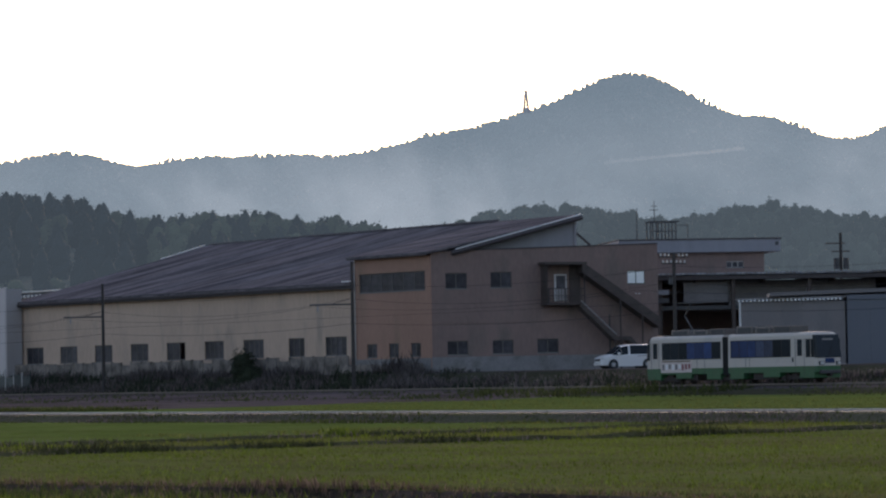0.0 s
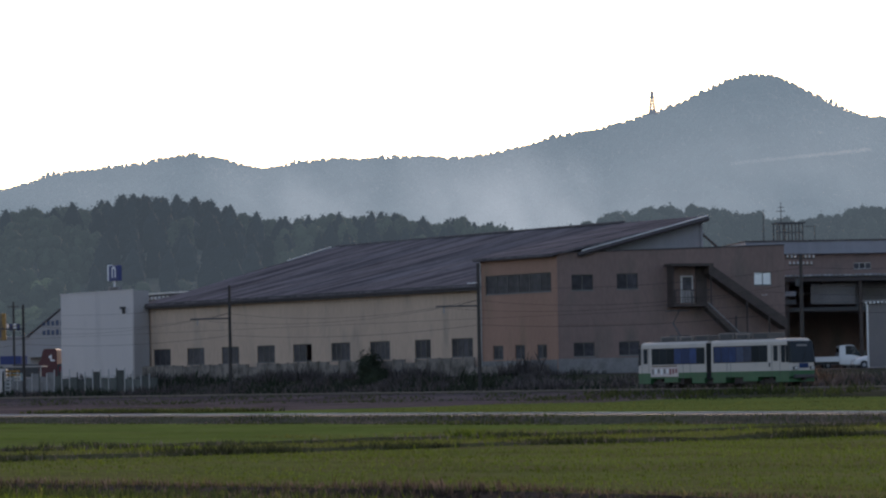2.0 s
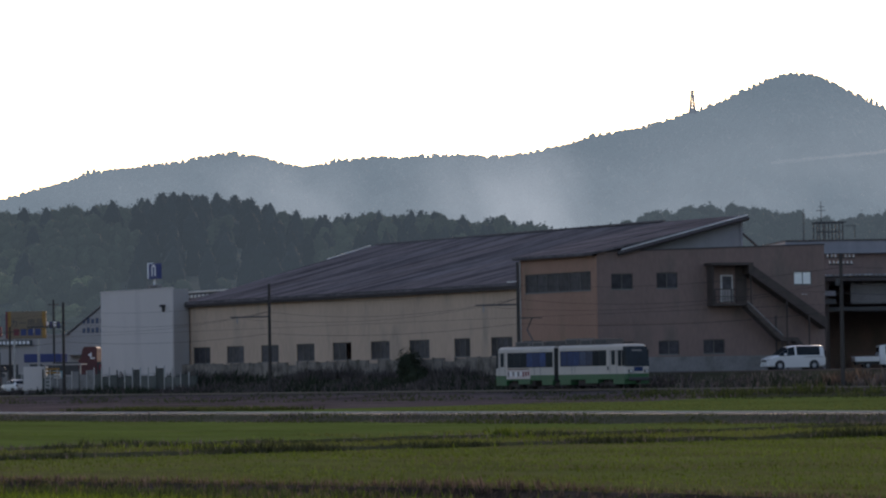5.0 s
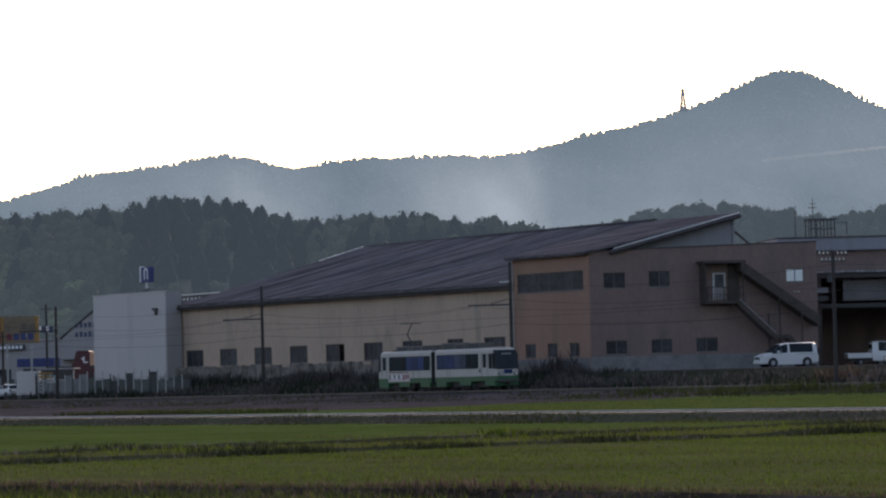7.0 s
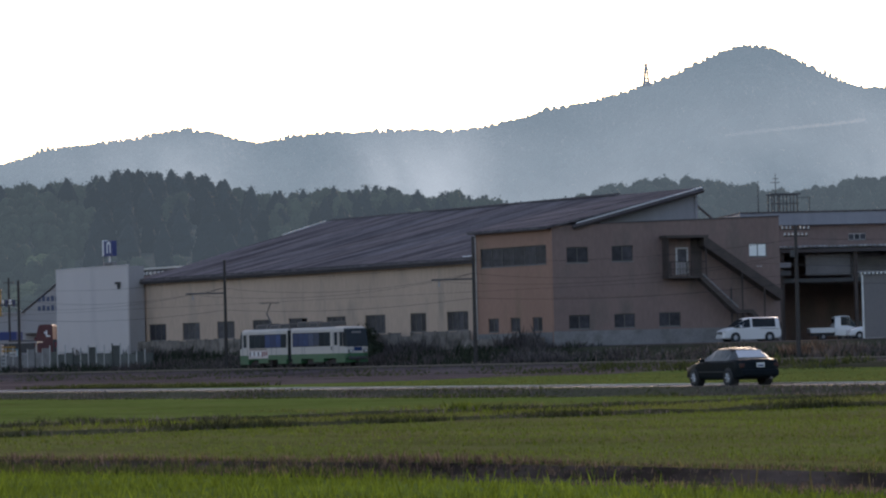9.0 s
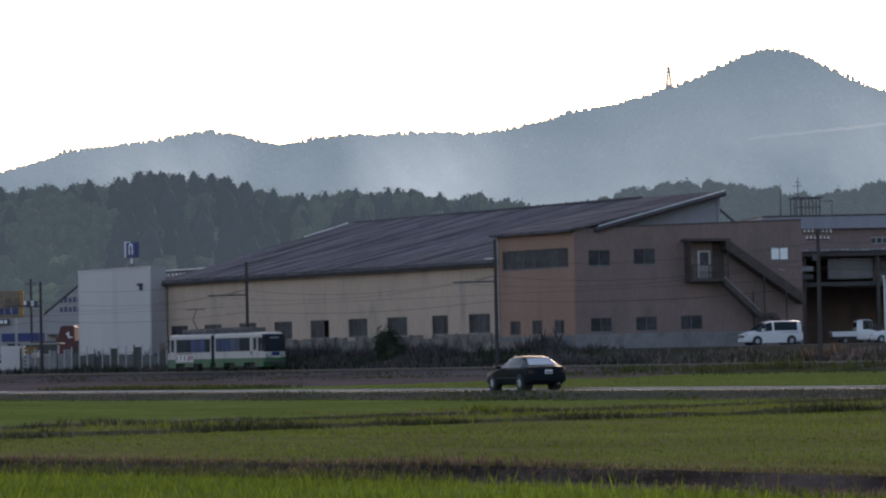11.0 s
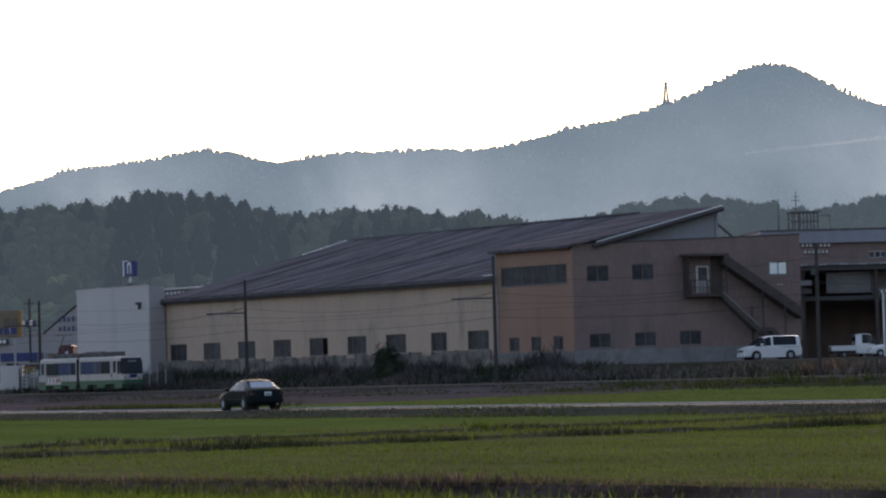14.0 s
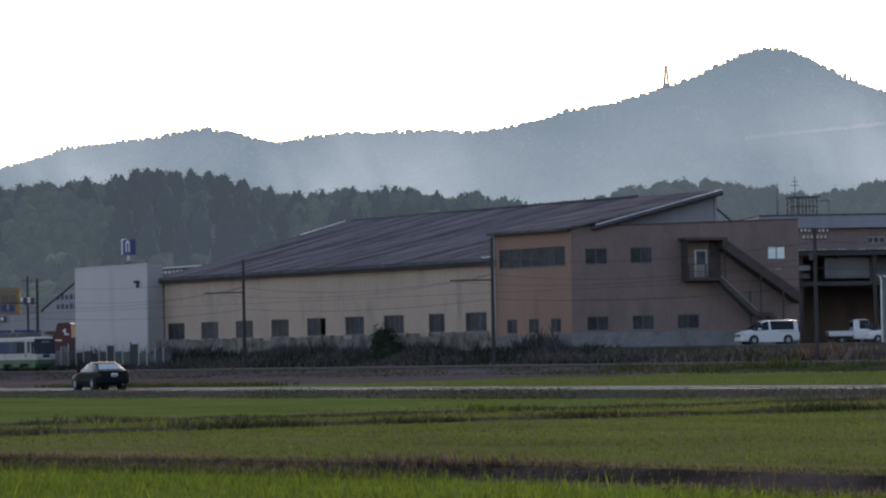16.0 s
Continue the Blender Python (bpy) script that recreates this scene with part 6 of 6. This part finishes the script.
def shops():
    sh = thing("roadside_shop", pose(-63, 466.9, 1.8, 0, 0, -12), "low white roadside shop with red and yellow fascia", "shop")
    part("wall", pierced(0, 17, 0, 0.3, 0, 5.9, [(5.5, 9, 0.3, 2.4), (10.5, 13.5, 0.3, 2.4)]), PALE, sh)
    window(sh, 5.5, 9, 0.3, 2.4, 0, bays=3), window(sh, 10.5, 13.5, 0.3, 2.4, 0, bays=3)
    part("wall", boxes((16.7, 17, 0.3, 12, 0, 5.9)), PALE, sh)
    part("wall", boxes((0, 17, 12, 12.3, 0, 5.9)), PALE, sh)
    part("roof", boxes((-0.2, 17.2, -0.2, 12.4, 5.9, 6.1)), PALE, sh)
    part("green_band", boxes((-4, 6.2, -0.25, -0.02, 5.0, 5.75)), SIGN_OLIVE, sh, "olive yellow fascia strip")
    bd = part("name_board", boxes((5.9, 11.0, -0.45, -0.3, 4.75, 5.45)), DARK, sh, "dark name board")
    for i in range(9):
        part("bar", boxes((6.15 + i * 0.52, 6.5 + i * 0.52, -0.48, -0.46, 4.9, 5.3)), SIGN_WHITE, bd)
    sg = thing("red_shop_sign", pose(-58.0, 430.2, 1.8, 0, 0, -10), "red shop sign with white lettering on posts", "sign")
    part("board", boxes((-2.6, 6.2, 0, 0.3, 5.4, 6.55)), SIGN_RED, sg)
    kana("用品チェーン", sg, 1.0, 3.1, -0.02, 5.95, SIGN_WHITE)
    for x in (0.6, 5.4):
        part("post", tube(bmesh.new(), (x, 0.15, -0.1), (x, 0.15, 5.4), 0.12, None, 8), STEEL, sg)
    ys = thing("yellow_shop_sign", pose(-48.3, 403.3, 1.7, 0, 0, -10), "tall yellow shop sign with black characters and blue squares", "sign")
    part("board", boxes((0.25, 4.5, 0, 0.35, 4.9, 7.85), bevel=0.03), SIGN_TAN, ys, "faded tan board")
    for x0, x1 in ((0.26, 0.6), (4.1, 4.49)):
        part("side_strip", boxes((x0, x1, -0.04, -0.004, 4.92, 7.83)), SIGN_YELLOW, ys, "yellow side strip")
    part("edge", boxes((0, 0.24, 0, 0.35, 4.9, 7.85)), SIGN_RED, ys, "red edge strip")
    for i in range(4):
        part("tile", boxes((0.62 + i * 0.9, 1.46 + i * 0.9, -0.03, -0.004, 6.05, 7.0)), SIGN_TAN, ys, "tan tile behind a character")
    kana("カー用品", ys, 0.95, 2.38, -0.045, 6.52, DARK)
    for i in range(4):
        part("square", boxes((0.9 + i * 0.8, 1.5 + i * 0.8, -0.03, -0.004, 5.25, 5.95)), SIGN_BLUE if i else SIGN_RED, ys)
    for x in (0.9, 3.6):
        part("post", tube(bmesh.new(), (x, 0.2, -0.1), (x, 0.2, 4.9), 0.14, None, 8), STEEL, ys)
    bn = thing("bunting", pose(-44.2, 405.8, 1.7, 0, 0, -8), "small striped flag board on a pole", "flag")
    part("pole", tube(bmesh.new(), (0.9, 0, -0.1), (0.9, 0, 8.2), 0.09, 0.06, 8), CONC, bn)
    for i in range(4):
        part("stripe", boxes((i * 0.42, i * 0.42 + 0.3, -0.1, -0.06, 6.1 - 0.1 * (i % 2), 6.75)), SIGN_NAVY if i % 2 else SIGN_WHITE, bn)
    gb = thing("gabled_store", pose(-44.2, 440, 1.8, 0, 0, -14), "grey store under a steep half-hipped roof, with dark lettering bars", "shop")
    part("wall", prism(bmesh.new(), [(-1.0, 0), (-1.0, 5.8), (3.4, 9.1), (10, 9.1), (14, 5.8), (14, 0)], 0, 12), PALE, gb)
    part("roof", prism(bmesh.new(), [(-1.4, 5.65), (3.4, 9.25), (10, 9.25), (14.4, 5.65), (14.4, 5.8), (10, 9.42), (3.4, 9.42), (-1.4, 5.8)], -0.2, 12.2), SHED_PALE, gb)
    for row, z in enumerate((7.2, 6.1)):
        for i in range(6):
            part("bar", boxes((0.6 + i * 0.55, 0.98 + i * 0.55, -0.03, -0.004, z - 0.27, z + 0.27 + 0.1 * (i % 2))), LETTER, gb)
    part("awning", boxes((-1, 6.5, -1.4, -0.02, 3.2, 3.5), bevel=0.04), PALE, gb)
    bl = thing("blue_canopy", pose(-48.5, 421.7, 1.6, 0, 0, -8), "bright blue canopy on posts over the forecourt", "canopy")
    part("roof", boxes((0, 4.3, 0, 3, 2.55, 3.5), bevel=0.05), SIGN_BLUE, bl)
    for x in (0.3, 4.0):
        part("post", boxes((x - 0.07, x + 0.07, 0.2, 0.34, -0.05, 2.55)), STEEL, bl)
    tr = thing("red_lorry", pose(-41.1, 409.4, 1.75, 0, 0, -8), "red and dark lorry parked at the shops", "truck")
    part("cab", prism(bmesh.new(), [(0, 0.8), (0, 2.5), (0.25, 2.7), (0.5, 3.75), (0.7, 3.95), (1.9, 3.95), (2.1, 3.8), (2.1, 0.8)], 0, 2.1), SIGN_MAROON, tr, "dull maroon cab")
    part("emblem", boxes((1.35, 1.5, -0.03, -0.004, 2.6, 3.3), (1.5, 1.85, -0.03, -0.004, 2.6, 2.75), (1.15, 1.35, -0.03, -0.004, 2.95, 3.15)), SIGN_WHITE, tr)
    part("box_body", boxes((-2.6, 2.9, 0.1, 2.2, 0.9, 2.3), bevel=0.05), DARK, tr)
    part("lamp", boxes((2.3, 2.9, -0.05, 0.09, 1.4, 2.0)), SIGN_RED, tr)
    for x in (-1.8, 1.8):
        wheel(tr, x, 0.2, 0.45, 0.3, -1, STEEL)
    cb = thing("relay_cabinet", spot(358.0, 160.6, 0.75, 49), "white metal relay cabinet beside the track", "cabinet")
    part("case", boxes((0, 2.35, 0, 1.2, 0.25, 2.75), bevel=0.03), WHITE, cb)
    part("door", boxes((0.1, 1.15, -0.02, -0.003, 0.4, 2.6)), WHITE, cb)
    part("door", boxes((1.2, 2.25, -0.02, -0.003, 0.4, 2.6)), WHITE, cb)
    part("plinth", boxes((0.05, 2.3, 0.05, 1.15, -0.3, 0.25)), PLINTH, cb)
    vm = thing("vending_machine", spot(354.9, 162.6, 1.0, 49), "light blue vending machine under a shelter", "vending machine")
    part("case", boxes((0, 0.95, 0, 0.7, 0.05, 2.0), bevel=0.03), TEAL, vm)
    part("panel", boxes((0.1, 0.85, -0.02, -0.003, 1.0, 1.85)), SIGN_WHITE, vm)
    part("slot", boxes((0.2, 0.75, -0.02, -0.003, 0.3, 0.5)), SIGN_NAVY, vm)
    wt = thing("platform_shelter", pose(-41.6, 387.5, 1.0, 0, 0, -10), "small shelter with a pale roof and slatted side", "shelter")
    part("roof", boxes((-1, 3.2, -0.3, 2, 2.6, 2.75)), PALE, wt)
    for x in (-0.8, 3.0):
        part("post", boxes((x - 0.06, x + 0.06, 0, 0.12, -0.3, 2.6)), STEEL, wt)
    for i in range(6):
        part("slat", boxes((-0.7, 0.75, 0.05, 0.1, 0.2 + i * 0.38, 0.42 + i * 0.38)), SIGN_YELLOW if i > 3 else STEEL, wt)
    cr = thing("crossing_signal", pose(-47.9, 394.5, 0.45, 0, 0, -10), "level crossing signal post with dark lamps", "signal")
    part("post", tube(bmesh.new(), (0, 0, -0.2), (0, 0, 4.6), 0.08, None, 8), DARK, cr)
    for x, z in ((-0.4, 2.4), (0.4, 2.2), (-0.3, 3.1), (0.45, 2.9)):
        part("lamp", tube(bmesh.new(), (x, -0.2, z), (x, 0.0, z), 0.22, None, 12), DARK, cr)
    part("arm", boxes((-0.4, 0.45, -0.05, 0.05, 2.2, 2.26), (-0.3, 0.45, -0.05, 0.05, 3.0, 3.06)), DARK, cr)
    rb = thing("red_banner", pose(-52.9, 405.0, 0.8, 0, 0, -10), "upright red banner with pale bars", "banner")
    part("cloth", boxes((-0.2, 0.75, 0, 0.03, 0.7, 3.6)), SIGN_RED, rb)
    part("pole", tube(bmesh.new(), (-0.25, 0, -0.2), (-0.25, 0, 3.8), 0.03, None, 6), STEEL, rb)
    for i in range(3):
        part("bar", boxes((0.05, 0.5, -0.02, -0.003, 1.1 + i * 0.8, 1.6 + i * 0.8)), SIGN_WHITE, rb)
    for X, Y, top, lean in ((-47.0, 396.0, 7.2, 0), (-45.1, 422.0, 9.4, 0), (-51.9, 404.4, 6.3, 0)):
        p = thing("utility_pole", pose(X, Y, 1.8 if Y > 410 else 0.6), "slim grey utility pole by the shops", "pole", "utility poles")
        part("pole", tube(bmesh.new(), (0, 0, -0.2), (0, 0, top), 0.15, 0.1, 8), CONC, p)
        part("crossarm", boxes((-0.6, 0.6, -0.05, 0.05, top - 0.6, top - 0.5)), RUST, p)
    p = thing("utility_pole", pose(54.9, 366.7, 1.8), "utility pole with transformers behind the sheds", "pole", "utility poles")
    part("pole", tube(bmesh.new(), (0, 0, -0.2), (0, 0, 13.1), 0.2, 0.14, 8), CONC, p)
    part("crossarm", boxes((-1.5, 0.4, -0.06, 0.06, 12.0, 12.12), (-0.9, 0.9, -0.06, 0.06, 11.2, 11.32)), RUST, p)
    for x in (-0.48, 0.48):
        part("transformer", tube(bmesh.new(), (x, -0.2, 9.5), (x, -0.2, 10.6), 0.27, None, 10), DARK, p)
    hatchback(-46.3, 393.9, 0.72, TURN, "white car parked by the crossing")
    hatchback(-52.0, 403.5, 0.72, TURN, "white car waiting beside the crossing")


shops()


# ---- details on the fields ----
def details():
    r = random.Random(3)
    for i in range(10):
        s, n = 189.5 + i * 1.2 + r.uniform(-0.3, 0.3), 86.6 + r.uniform(-0.1, 0.1)
        bm = bmesh.new()
        L, wd = r.uniform(0.3, 0.75), r.uniform(0.2, 0.4)
        grid = [[bm.verts.new((L * (u / 4 - 1) * r.uniform(0.9, 1.1), wd * (v / 2 - 1) * r.uniform(0.85, 1.15), -0.12 + (0.07 + 0.09 * r.random() if 0 < u < 8 and 0 < v < 4 else 0))) for v in range(5)] for u in range(9)]
        for a, b in zip(grid, grid[1:]):
            for v in range(4):
                bm.faces.new((a[v], b[v], b[v + 1], a[v + 1]))
        me = bpy.data.meshes.new("plastic_sheet")
        bm.to_mesh(me)
        bm.free()
        me.materials.append(SHEET)
        ob = new("plastic_sheet", me)
        ob.modifiers.new("film", "SOLIDIFY").thickness = 0.02
        ob.matrix_basis = spot(s, n, 0.0)
        tagged(ob, "crumpled white plastic sheet on bare soil", "plastic sheet", "plastic sheets")
    for s in range(20):
        x = 86 + s * 7.0
        ob = thing("lane_kerb", spot(x, 84.72, 0), "pale concrete kerb along the lane", "kerb", "lane kerbs", kind="structure")
        part("stone", boxes((-6.97, 0, 0, 0.14, -0.2, 0.06)), KERB, ob)


details()


# ---- smoke of field fires and foot haze: rigid ragged glowing sheets that drift ----
def smoke(x, y, z, w, h, lean):
    bm = bmesh.new()
    rows = []
    for k in range(9):
        q = k / 8
        rows.append([bm.verts.new(((u - 0.5) * w, 40 * math.sin(u * 5 + q * 3), q * h)) for u in (0, 0.25, 0.5, 0.75, 1)])
    for a, b in zip(rows, rows[1:]):
        for j in range(4):
            bm.faces.new((a[j], a[j + 1], b[j + 1], b[j]))
    me = bpy.data.meshes.new("smoke_haze_sheet")
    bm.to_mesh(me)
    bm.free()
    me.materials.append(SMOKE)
    ob = new("smoke_haze_sheet", me)
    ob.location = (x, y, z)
    return tagged(ob, "thin pale glowing sheet of drifting smoke and haze in front of the mountain", "smoke", "field smoke", kind="stuff")


# The first two, 420 m wide, stand in for haze at the mountain's foot.
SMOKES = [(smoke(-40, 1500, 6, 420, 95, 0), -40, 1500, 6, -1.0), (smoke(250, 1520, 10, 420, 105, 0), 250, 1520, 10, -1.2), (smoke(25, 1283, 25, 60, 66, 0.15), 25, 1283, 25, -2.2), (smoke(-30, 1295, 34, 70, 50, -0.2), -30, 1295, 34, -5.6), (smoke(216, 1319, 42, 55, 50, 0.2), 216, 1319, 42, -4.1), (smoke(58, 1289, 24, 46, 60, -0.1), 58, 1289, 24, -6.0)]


# ---- what moves ----
# seconds and the tram's middle along the line
TRAM_RUN = [(0.0, 201.98), (0.5, 206.16), (1.0, 210.35), (1.5, 214.58), (2.0, 218.85), (2.5, 223.12), (3.0, 227.34), (3.5, 231.59), (4.0, 235.86), (6.5, 257.96), (7.0, 262.38), (7.5, 266.86),
            (8.0, 271.36), (8.5, 275.86), (9.0, 280.42), (11.5, 303.35), (12.0, 307.97), (12.5, 312.62), (13.0, 317.29), (13.5, 322.02), (14.0, 326.80), (14.5, 331.52), (15.0, 336.24), (15.5, 340.95), (16.0, 345.64)]
CAR_RUN = [(0.0, 42.4), (8.0, 107.35), (9.0, 115.47), (12.5, 143.9), (14.5, 160.05), (16.0, 172.08)]


def motions():
    walk(TRAM, [(t, spot(s, 155.98, 0.57)) for t, s in TRAM_RUN])
    walk(CAR, [(t, spot(s, 82.86, 0.0, -7.0)) for t, s in CAR_RUN])
    steps = 400
    for w in CAR_WHEELS:
        base = w.location.copy()
        rows = []
        for k in range(steps + 1):
            t = 16.0 * k / steps
            s = np.interp(t, [a for a, _ in CAR_RUN], [b for _, b in CAR_RUN])
            rows.append((t, Matrix.Translation(base) @ Matrix.Rotation(-(s - 42.4) / 0.31, 4, "Y")))
        walk(w, rows)
    for ob, x, y, z, v in SMOKES:
        walk(ob, [(0.0, pose(x, y, z)), (8.0, pose(x + v * 8, y, z + 1.0)), (16.0, pose(x + v * 16, y, z + 1.5))])


motions()
